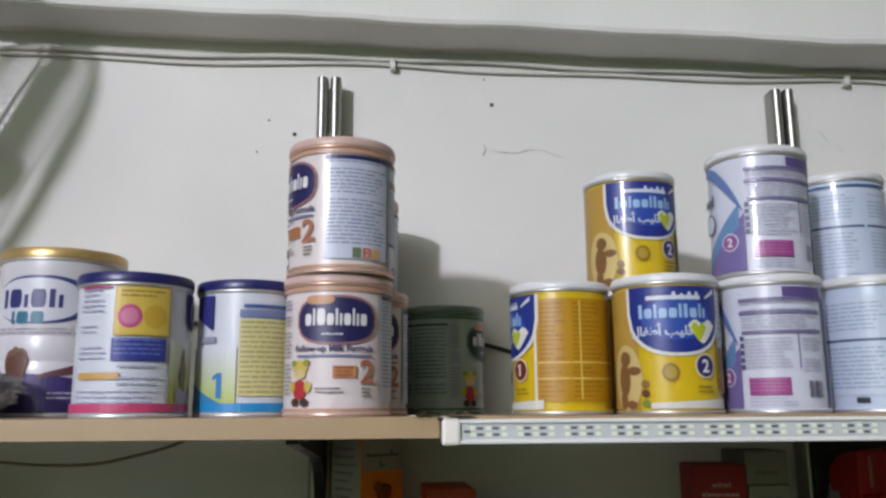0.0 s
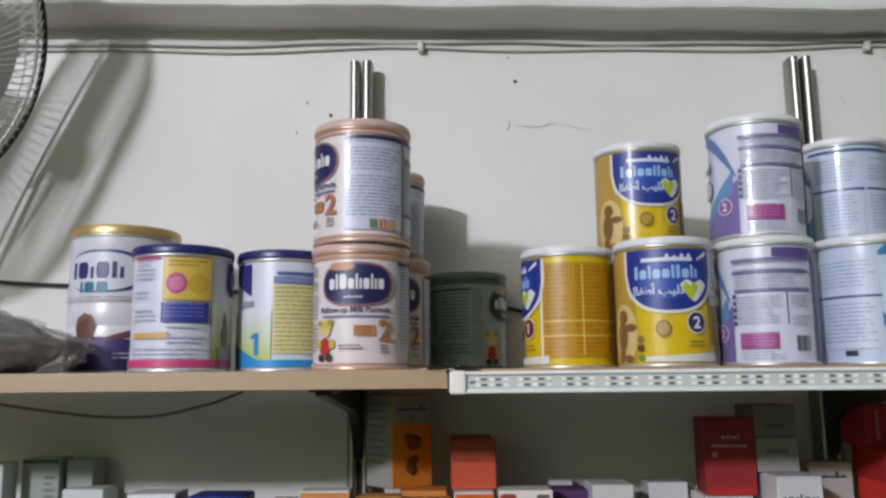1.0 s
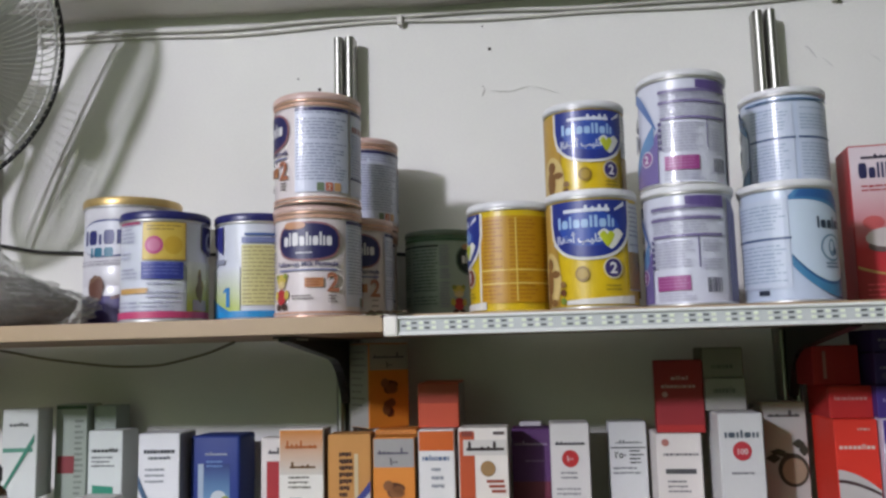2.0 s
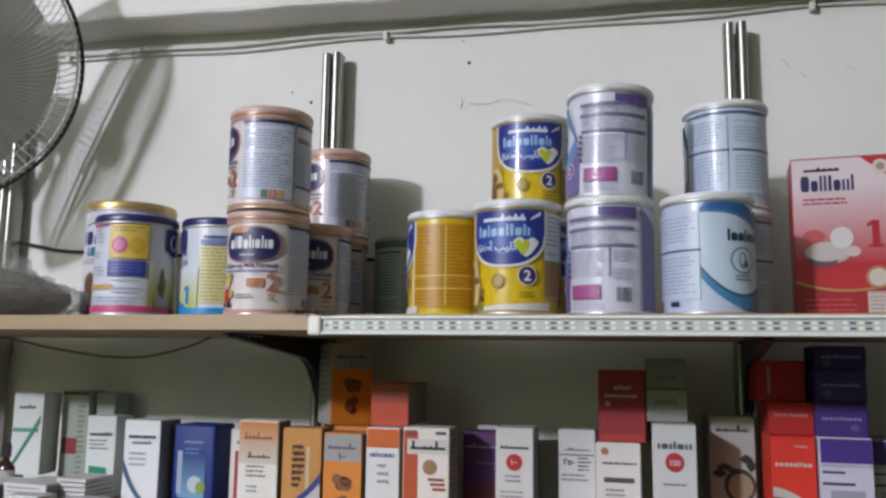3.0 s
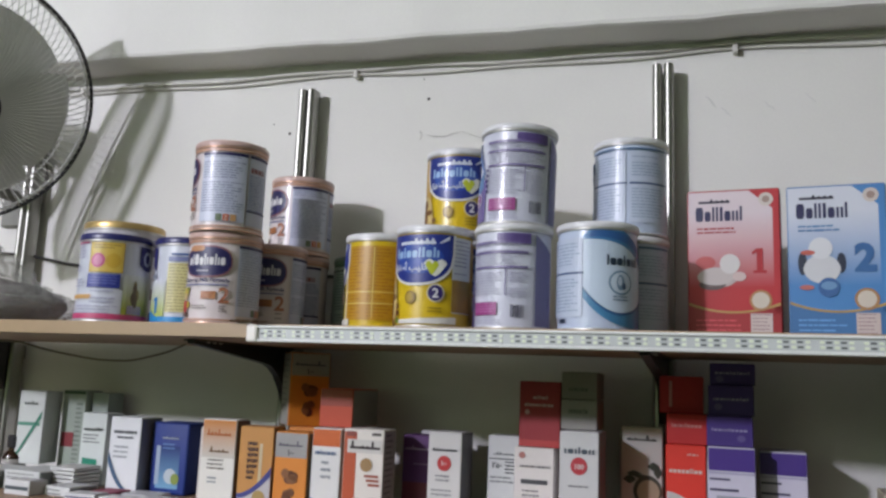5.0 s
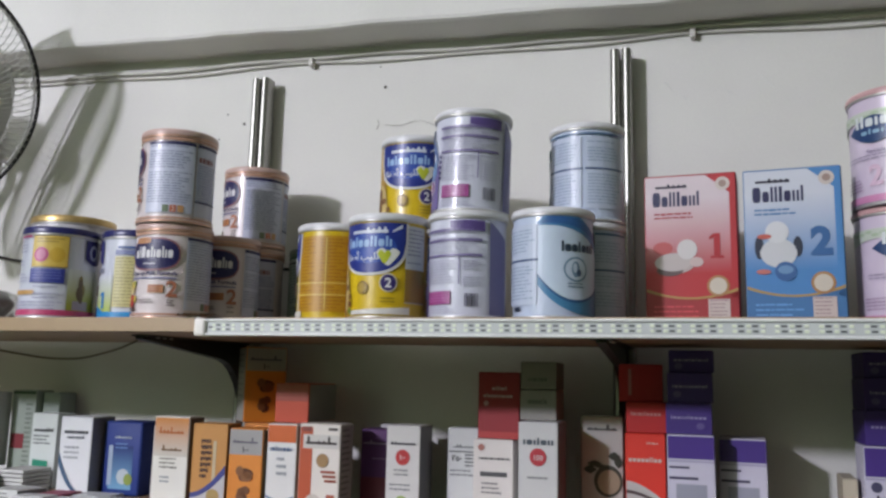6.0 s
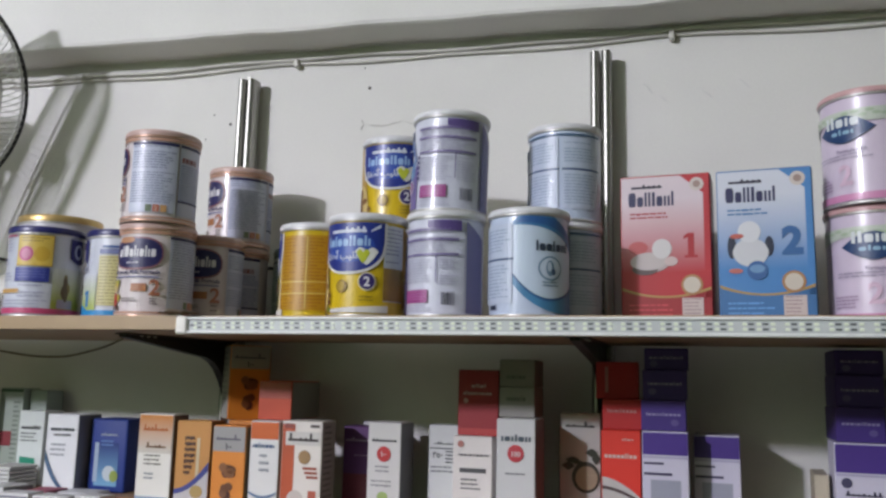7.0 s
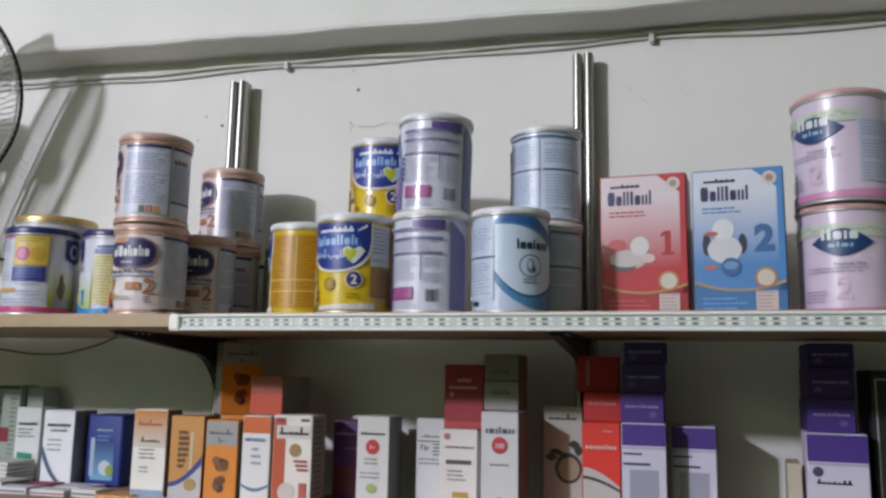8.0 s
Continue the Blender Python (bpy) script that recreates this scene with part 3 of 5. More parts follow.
def yellow_tin(x, y, z, az, label, numeral="2"):
    r, h = 0.0490, 0.1275
    t = tin("milk_tin", x, y, z, r, h, label, mat("tin_yellow", (226, 192, 28), 0.32, 0.0, 0.06, coat=0.3), WHITE_LID, TIN, lid_h=0.008)
    put = on_tin(r, az)
    # brown-gold flank beside the badge
    part("gold_flank", strip(bmesh.new(), put, -96, -34, 0.0046, 0.1140, 12, 1), ink((196, 156, 70)), t)

    def dip(mid, deep):
        return lambda q: mid - deep * max(0.0, 1 - abs(2 * q - 1) ** 2.4) ** 0.5
    part("badge_rim", strip(bmesh.new(), put, -46, 66, dip(0.0905, 0.0390), 0.1150, 32, 2), ink((238, 236, 226)), t)
    badge = part("badge", strip(bmesh.new(), put, -42, 62, dip(0.0910, 0.0365), 0.1152, 32, 3), ink((30, 50, 140)), t)
    part("badge_glow", oval(bmesh.new(), put, 10, 0.0850, 38, 0.0190, 24, 3.4), ink((40, 78, 172)), badge)
    part("maker_mark", script(bmesh.new(), put, -22, 36, 0.0995, 0.1145, 7, random.Random(2), 4), ink((226, 232, 244)), badge)
    part("maker_mark", word(bmesh.new(), put, -31, 43, 0.0858, 0.0985, 'IoloolIoli', random.Random(6), 4), ink((168, 202, 240)), badge)
    letters("print", "\ufedd\ufe8e\ufed4\ufec3\ufe83 \ufe90\ufef4\ufee0\ufea3", put, -6, 0.0705, 0.0115, ink((220, 226, 240)), badge, 180 / math.pi / r, 4, 0.0003)
    heart = strip(bmesh.new(), put, 20, 53, lambda s: 0.0625 + 0.016 * abs(2 * s - 1) ** 1.4, lambda s: 0.0790 + 0.0050 * abs(math.sin(2 * math.pi * s)), 16, 5)
    part("heart", heart, ink((236, 236, 228)), t)
    part("heart", strip(bmesh.new(), put, 22.5, 41, lambda s: 0.0647 + 0.012 * abs(2 * s - 1) ** 1.4, lambda s: 0.0775 + 0.0042 * abs(math.sin(2 * math.pi * s)), 14, 6), ink((196, 206, 50)), t)
    part("badge_leaf", strip(bmesh.new(), put, 42, 56, lambda s: 0.1030 + 0.006 * s, lambda s: 0.1050 + 0.0085 * s, 5, 5), ink((226, 230, 240)), badge)
    part("number_disc", oval(bmesh.new(), put, 38, 0.0425, 12.5, 0.0112, 18, 3), ink((238, 228, 190)), t)
    part("number_disc", oval(bmesh.new(), put, 38, 0.0425, 10.8, 0.0097, 18, 4), ink((56, 42, 110) if numeral == "2" else (120, 44, 30)), t)
    if numeral == "1":
        one = strip(bmesh.new(), put, 36.6, 39.4, 0.0370, 0.0482, 2, 5)
        strip(one, put, 34.2, 36.7, lambda q: 0.0450 + 0.0012 * q, lambda q: 0.0467 + 0.0015 * q, 2, 5)
        part("numeral", one, ink((240, 238, 240)), t)
    else:
        letters("numeral", numeral, put, 38, 0.0370, 0.0160, ink((240, 238, 240)), t, 180 / math.pi / r, 5, 0.0004)
    seal = oval(bmesh.new(), put, 0, 0.0370, 9, 0.0082, 16, 3)
    part("gold_seal", seal, ink((150, 118, 28)), t)
    part("gold_seal", oval(bmesh.new(), put, 0, 0.0370, 6.4, 0.0058, 14, 4), ink((184, 152, 48)), t)
    part("foot_band", strip(bmesh.new(), put, -22, 70, 0.0050, lambda s: 0.0098 + 0.004 * s, 16, 2), ink((226, 224, 216)), t)
    # a brown picture, as plain spots of its size, and three small round signs
    part("pale_flank", oval(bmesh.new(), put, -52, 0.0330, 22, 0.0300, 16, 2), ink((222, 196, 130)), t)
    for u, v, du, dv in ((-52, 0.0500, 8, 0.0070), (-54, 0.0310, 9, 0.0150), (-40, 0.0390, 9, 0.0040), (-56, 0.0120, 6, 0.0080), (-44, 0.0085, 7, 0.0040)):
        tagged(part("picture_spot", oval(bmesh.new(), put, u, v, du, dv, 12, 4), ink((136, 96, 54)), t), kind="stuff")
    for v, c in ((0.0270, (150, 112, 60)), (0.0185, (112, 66, 36)), (0.0095, (128, 146, 60))):
        part("round_sign", oval(bmesh.new(), put, -27, v, 4.6, 0.0036, 10, 3), ink(c), t)
    part("small_print", lines(bmesh.new(), put, 28, 52, 0.0165, 0.0290, 0.0042, rng, 0.35, 3), ink((150, 130, 40)), t)
    # nutrition table on the back
    if numeral == "2":
        panel = part("nutrition_panel", strip(bmesh.new(), put, 62, 100, 0.0190, 0.1130, 10, 1), ink((208, 212, 214)), t)
        part("small_print", lines(bmesh.new(), put, 65, 97, 0.064, 0.109, 0.0050, rng, 0.4, 2), ink((150, 152, 168)), panel)
        part("panel_foot", strip(bmesh.new(), put, 62, 100, 0.0200, 0.0600, 10, 2), ink((158, 122, 40)), panel)
    else:
        part("table_edge", strip(bmesh.new(), put, 60, 63, 0.0046, 0.1150, 2, 2), ink((236, 232, 220)), t)
        part("gold_edge", strip(bmesh.new(), put, 63, 100, 0.0120, 0.1100, 10, 1), ink((198, 146, 14)), t)
        part("small_print", lines(bmesh.new(), put, 66, 98, 0.016, 0.106, 0.0044, rng, 0.4, 2, 0.5), ink((172, 116, 16)), t)
        edge = bmesh.new()
        for v in (0.0330, 0.0480):
            strip(edge, put, 64, 101, v, v + 0.0014, 8, 3)
        strip(edge, put, 112, 113.6, 0.0140, 0.1080, 1, 3)
        part("rule", edge, ink((240, 214, 110)), t)
    panel = part("nutrition_panel", strip(bmesh.new(), put, 100, 214, 0.0120, 0.1100, 26, 1), ink((198, 146, 14)), t)
    bm = bmesh.new()
    for v in (0.0330, 0.0480):
        strip(bm, put, 102, 212, v, v + 0.0014, 24, 3)
    strip(bm, put, 162, 163.6, 0.0140, 0.1080, 1, 3)
    part("rule", bm, ink((240, 214, 110)), panel)
    bm = lines(bmesh.new(), put, 104, 146, 0.016, 0.106, 0.0044, rng, 0.4, 2, 0.5)
    lines(bm, put, 153, 210, 0.016, 0.106, 0.0044, rng, 0.4, 2, 0.5)
    part("small_print", bm, ink((172, 116, 16)), panel)
    return t


L_Y = "yellow milk tin with blue badge"
yellow_tin(0.3375, 0.851, SHELF_Z, -191, "yellow milk powder tin turned to its nutrition table", "1")
yellow_tin(0.4315, 0.8049, SHELF_Z, -105, L_Y + ", on the shelf")
yellow_tin(0.431, 0.908, SHELF_Z, -40, L_Y + ", hidden in the second row")
yellow_tin(0.4304, 0.906, SHELF_Z + 0.1275, -92, L_Y + ", stacked on top")


def lilac_tin(x, y, z, az, label, lean=(0, 0)):
    r, h = 0.0478, 0.1275
    t = tin("milk_tin", x, y, z, r, h, label, W_BODY, WHITE_LID, TIN, lid_h=0.0078, lean=lean)
    put = on_tin(r, az)
    bm = bmesh.new()
    for v, a in ((0.1020, -36), (0.0900, -36), (0.0720, -34)):
        strip(bm, put, a, 58, v, v + 0.0034, 14, 2)
    part("heading_bar", bm, ink((128, 118, 160)), t)
    part("corner_block", strip(bmesh.new(), put, 12, 62, lambda s: 0.1060 - 0.004 * s, 0.1150, 10, 2), ink((96, 78, 140)), t)
    part("flank_band", strip(bmesh.new(), put, 70, 104, 0.0046, lambda s: 0.115 - 0.02 * s, 8, 1), ink((124, 120, 166)), t)
    bm = lines(bmesh.new(), put, -32, 22, 0.038, 0.0680, 0.0032, rng, 0.4, 2)
    lines(bm, put, 30, 58, 0.038, 0.0680, 0.0032, rng, 0.4, 2)
    lines(bm, put, -34, 56, 0.0780, 0.0880, 0.0030, rng, 0.4, 2)
    lines(bm, put, -34, 56, 0.0945, 0.1010, 0.0030, rng, 0.4, 2)
    lines(bm, put, -30, 20, 0.006, 0.0140, 0.0030, rng, 0.4, 2)
    part("small_print", bm, ink((196, 196, 218)), t)
    part("rule", strip(bmesh.new(), put, 25, 26.5, 0.040, 0.0720, 1, 3), ink((120, 112, 160)), t)
    part("magenta_bar", strip(bmesh.new(), put, -29, 14, 0.0165, 0.0320, 8, 3), ink((164, 70, 140)), t)
    part("small_print", lines(bmesh.new(), put, -27, 12, 0.0180, 0.0308, 0.0032, rng, 0.34, 4, 0.15), ink((190, 116, 172)), t)
    bm = bmesh.new()
    for i in range(9):
        strip(bm, put, 34 + i * 2.2, 34 + i * 2.2 + (0.7 + 0.9 * rng.random()), 0.0140, 0.0290, 1, 3)
    part("barcode", bm, ink((52, 48, 70)), t)
    bm = bmesh.new()
    for i in range(5):
        strip(bm, put, -37, -32, 0.0400 + i * 0.0066, 0.0442 + i * 0.0066, 2, 3)
    part("sign_row", bm, ink((92, 86, 130)), t)
    # sweep of blue and violet round a white field on the front
    part("violet_sweep", strip(bmesh.new(), put, -104, -38, lambda s: 0.0046, lambda s: 0.0090 + 0.052 * s ** 1.2, 16, 1), ink((126, 112, 170)), t)
    part("blue_sweep", strip(bmesh.new(), put, -96, -44, lambda s: 0.0120 + 0.036 * s, lambda s: 0.0240 + 0.046 * s, 16, 2), ink((110, 150, 196)), t)
    part("blue_sweep", strip(bmesh.new(), put, -98, -40, lambda s: 0.106 - 0.044 * s ** 1.6, lambda s: 0.1150 - 0.050 * s ** 2.4, 16, 2), ink((104, 132, 186)), t)
    part("number_disc", oval(bmesh.new(), put, -56, 0.0330, 10.5, 0.0088, 18, 4), ink((228, 222, 236)), t)
    part("number_disc", oval(bmesh.new(), put, -56, 0.0330, 9.0, 0.0075, 18, 5), ink((150, 88, 152)), t)
    letters("numeral", "2", put, -56, 0.0288, 0.0120, ink((242, 240, 246)), t, 180 / math.pi / r, 6, 0.0003)
    part("maker_mark", word(bmesh.new(), put, -112, -78, 0.0740, 0.0850, 'oioiil', random.Random(11), 3), ink((60, 62, 90)), t)
    ring = oval(bmesh.new(), put, -90, 0.0560, 13, 0.0110, 16, 3)
    part("ring_mark", ring, ink((96, 96, 116)), t)
    part("ring_mark", oval(bmesh.new(), put, -90, 0.0560, 11, 0.0093, 16, 4), ink((226, 228, 238)), t)
    return t


lilac_tin(0.5352, 0.8064, SHELF_Z, -112, "white and lilac milk tin with magenta bar, on shelf")
lilac_tin(0.5345, 0.8141, SHELF_Z + 0.1272, -91, "white and lilac milk powder tin, leaning on top of a tin", (-1.0, 1.2))


def teal_tin(x, y, z, az, label):
    r, h = 0.0480, 0.1275
    t = tin("milk_tin", x, y, z, r, h, label, mat("tin_pale_blue", (205, 218, 240), 0.28, 0.0, 0.05, coat=0.35), WHITE_LID, TIN, lid_h=0.0078)
    put = on_tin(r, az)
    # crescent over the front, bowl-shaped sweep at the foot, pale field between them
    def top_low(s):
        return 0.1060 - 0.032 * s ** 2.6

    def top_high(s):
        return min(0.1165, 0.1100 + 0.08 * s) - 0.034 * max(0.0, (s - 0.55) / 0.45) ** 1.5

    def foot_high(s):
        return 0.0215 + (0.117 if s < 0.5 else 0.074) * (s - 0.5) ** 2

    def foot_low(s):
        return 0.0040 + 0.034 * (1 - s) ** 3.4

    part("front_field", strip(bmesh.new(), put, -41, 61, foot_high, top_low, 40, 1), ink((212, 228, 246)), t)
    part("teal_sweep", strip(bmesh.new(), put, -41, 61, top_low, top_high, 40, 2), ink((72, 132, 182)), t)
    part("dark_sweep", strip(bmesh.new(), put, -34, 50, lambda s: 0.1085 - 0.019 * s ** 2.6, lambda s: min(0.1160, 0.1090 + 0.09 * s) - 0.019 * s ** 4.0, 30, 3), ink((52, 102, 164)), t)
    part("teal_sweep", strip(bmesh.new(), put, -41, 61, foot_low, foot_high, 40, 2), ink((74, 138, 182)), t)
    part("dark_sweep", strip(bmesh.new(), put, -41, 61, lambda s: foot_high(s) - 0.0030, foot_high, 40, 3), ink((48, 92, 140)), t)
    part("maker_mark", word(bmesh.new(), put, -9, 45, 0.0760, 0.0880, 'looloiil', random.Random(12), 4), ink((42, 58, 78)), t)
    part("ring_mark", oval(bmesh.new(), put, 12, 0.0560, 18, 0.0142, 22, 4), ink((116, 146, 172)), t)
    part("ring_mark", oval(bmesh.new(), put, 12, 0.0560, 15.5, 0.0120, 22, 5), ink((212, 226, 242)), t)
    part("ring_mark", oval(bmesh.new(), put, 11, 0.0560, 6, 0.0090, 14, 6), ink((116, 146, 172)), t)
    part("ring_mark", oval(bmesh.new(), put, 10, 0.0575, 3.2, 0.0055, 12, 7), ink((204, 218, 236)), t)
    part("ring_mark", oval(bmesh.new(), put, 16, 0.0520, 3, 0.0040, 10, 7), ink((62, 86, 116)), t)
    part("small_print", lines(bmesh.new(), put, 0, 26, 0.0345, 0.0405, 0.0036, rng, 0.42, 4, 0.15), ink((98, 122, 150)), t)
    for a0, a1 in ((-118, -42), (66, 128), (134, 196)):
        panel = part("text_panel", strip(bmesh.new(), put, a0, a1, 0.0160, 0.1080, 12, 1), ink((206, 217, 236)), t)
        bm = lines(bmesh.new(), put, a0 + 3, a1 - 3, 0.0210, 0.0600, 0.0040, rng, 0.4, 2)
        lines(bm, put, a0 + 3, a1 - 3, 0.0740, 0.1020, 0.0040, rng, 0.4, 2)
        part("small_print", bm, ink((160, 178, 204)), panel)
        part("rule", strip(bmesh.new(), put, a0, a1 + 2, 0.0655, 0.0680, 10, 3), ink((76, 96, 136)), panel)
    part("head_rule", strip(bmesh.new(), put, 60, 200, 0.1105, 0.1130, 24, 2), ink((70, 104, 140)), t)
    part("foot_mark", strip(bmesh.new(), put, -84, -70, 0.0090, 0.0140, 4, 2), ink((40, 50, 70)), t)
    return t


L_T = "pale blue milk tin with teal sweep"
teal_tin(0.6389, 0.8091, SHELF_Z, -60, L_T + ", on the shelf")
teal_tin(0.667, 0.906, SHELF_Z, 146, L_T + ", in the second row")
teal_tin(0.667, 0.9039, SHELF_Z + 0.1275, 141, L_T + ", stacked in the second row")


def pink_tin(x, y, z, az, label):
    r, h = 0.0555, 0.1380
    t = tin("milk_tin", x, y, z, r, h, label, mat("tin_pink_white", (230, 214, 234), 0.3, 0.0, 0.05, coat=0.3), mat("lid_rose", (222, 178, 178), 0.35), TIN, lid_h=0.0075)
    put = on_tin(r, az)
    part("leaf_band", strip(bmesh.new(), put, -70, 60, lambda s: 0.1030 + 0.005 * math.sin(5 * s) - 0.010 * (1 - s), 0.1130, 30, 1), ink((212, 220, 206)), t)
    bm = bmesh.new()
    for i in range(14):
        oval(bm, put, -64 + i * 9 + rng.uniform(-2, 2), 0.1065 + rng.uniform(-0.003, 0.003), 5, 0.0020, 8, 2)
    part("leaf_spots", bm, ink((186, 204, 174)), t)
    badge = part("badge", strip(bmesh.new(), put, -32, 40, lambda s: 0.0900 - 0.0165 * max(0.03, 1 - abs(2 * s - 1) ** 1.7), lambda s: 0.0900 + 0.0165 * max(0.03, 1 - abs(2 * s - 1) ** 1.7), 26, 3), ink((26, 64, 116)), t)
    part("maker_mark", word(bmesh.new(), put, -20, 24, 0.0935, 0.1075, 'IIoio', random.Random(21), 4), ink((232, 238, 240)), badge)
    part("maker_mark", word(bmesh.new(), put, -12, 18, 0.0840, 0.0905, 'oloi', random.Random(22), 4), ink((150, 190, 216)), badge)
    letters("print", "Formula Milk", put, 12, 0.0620, 0.0066, ink((122, 112, 150)), t, 180 / math.pi / r, 2)
    part("small_print", lines(bmesh.new(), put, -40, 38, 0.0540, 0.0600, 0.0040, rng, 0.3, 2), ink((166, 156, 186)), t)
    letters("numeral", "2", put, 4, 0.0240, 0.0330, ink((236, 204, 226)), t, 180 / math.pi / r, 2, 0.0010)
    part("small_print", lines(bmesh.new(), put, -46, -14, 0.0200, 0.0330, 0.0040, rng, 0.4, 2), ink((186, 160, 190)), t)
    part("foot_band", strip(bmesh.new(), put, -180, 180, 0.0046, lambda s: 0.0155 + 0.003 * math.cos(2 * math.pi * s), 64, 1), ink((226, 152, 196)), t)
    panel = part("text_panel", strip(bmesh.new(), put, 56, 110, 0.0240, 0.1000, 12, 1), ink((202, 208, 228)), t)
    part("small_print", lines(bmesh.new(), put, 59, 106, 0.0270, 0.0970, 0.0040, rng, 0.4, 2), ink((160, 168, 200)), panel)
    return t


pink_tin(1.036, 0.928, SHELF_Z, -107, "pink and white milk tin with blue badge, on shelf")
pink_tin(1.035, 0.919, SHELF_Z + 0.1380, -134, "pink and white milk powder tin, stacked on another")


def gold_lid_tin():
    r, h = 0.0660, 0.1810
    t = tin("milk_tin", -0.210, 0.976, SHELF_Z, r, h, "tall white and purple milk powder tin with gold lid", mat("tin_pearl", (222, 220, 226), 0.34, 0.0, 0.05, coat=0.25),
            mat("lid_gold", (192, 164, 108), 0.34, 0.6, 0.08), TIN, lid_h=0.0120, beads=5)
    put = on_tin(r - 0.0008, -93)
    part("purple_foot", strip(bmesh.new(), put, -180, 180, 0.0050, lambda s: 0.036 + 0.010 * math.sin(2 * math.pi * s - 1.2), 64, 1), ink((58, 44, 108)), t)
    part("brown_sweep", strip(bmesh.new(), put, 8, 110, lambda s: 0.040 + 0.016 * s, lambda s: 0.044 + 0.034 * s, 20, 2), ink((104, 66, 72)), t)
    part("cloud_rim", oval(bmesh.new(), put, 4, 0.1240, 47, 0.0260, 24, 1, 2.4), ink((44, 58, 122)), t)
    part("cloud", oval(bmesh.new(), put, 0, 0.1235, 43, 0.0235, 24, 2, 2.4), ink((216, 218, 228)), t)
    part("maker_mark", word(bmesh.new(), put, -34, 28, 0.1150, 0.1350, 'IOiOIi', random.Random(31), 3), ink((40, 44, 112)), t)
    part("maker_mark", word(bmesh.new(), put, -22, 12, 0.0980, 0.1110, 'lOO', random.Random(32), 3), ink((36, 112, 140)), t)
    blot(t, put, -12, 0.0520, 14, 0.0300, ((126, 96, 76), (104, 66, 52)), 6, 3)
    part("print_line", lines(bmesh.new(), put, -50, 50, 0.0880, 0.0930, 0.0040, rng, 0.3, 3), ink((160, 156, 172)), t)
    part("print_line", lines(bmesh.new(), put, 18, 60, 0.0160, 0.0260, 0.0050, rng, 0.35, 3), ink((196, 190, 210)), t)
    part("purple_flank", strip(bmesh.new(), put, 70, 150, 0.1270, 0.1560, 14, 1), ink((88, 68, 130)), t)


gold_lid_tin()


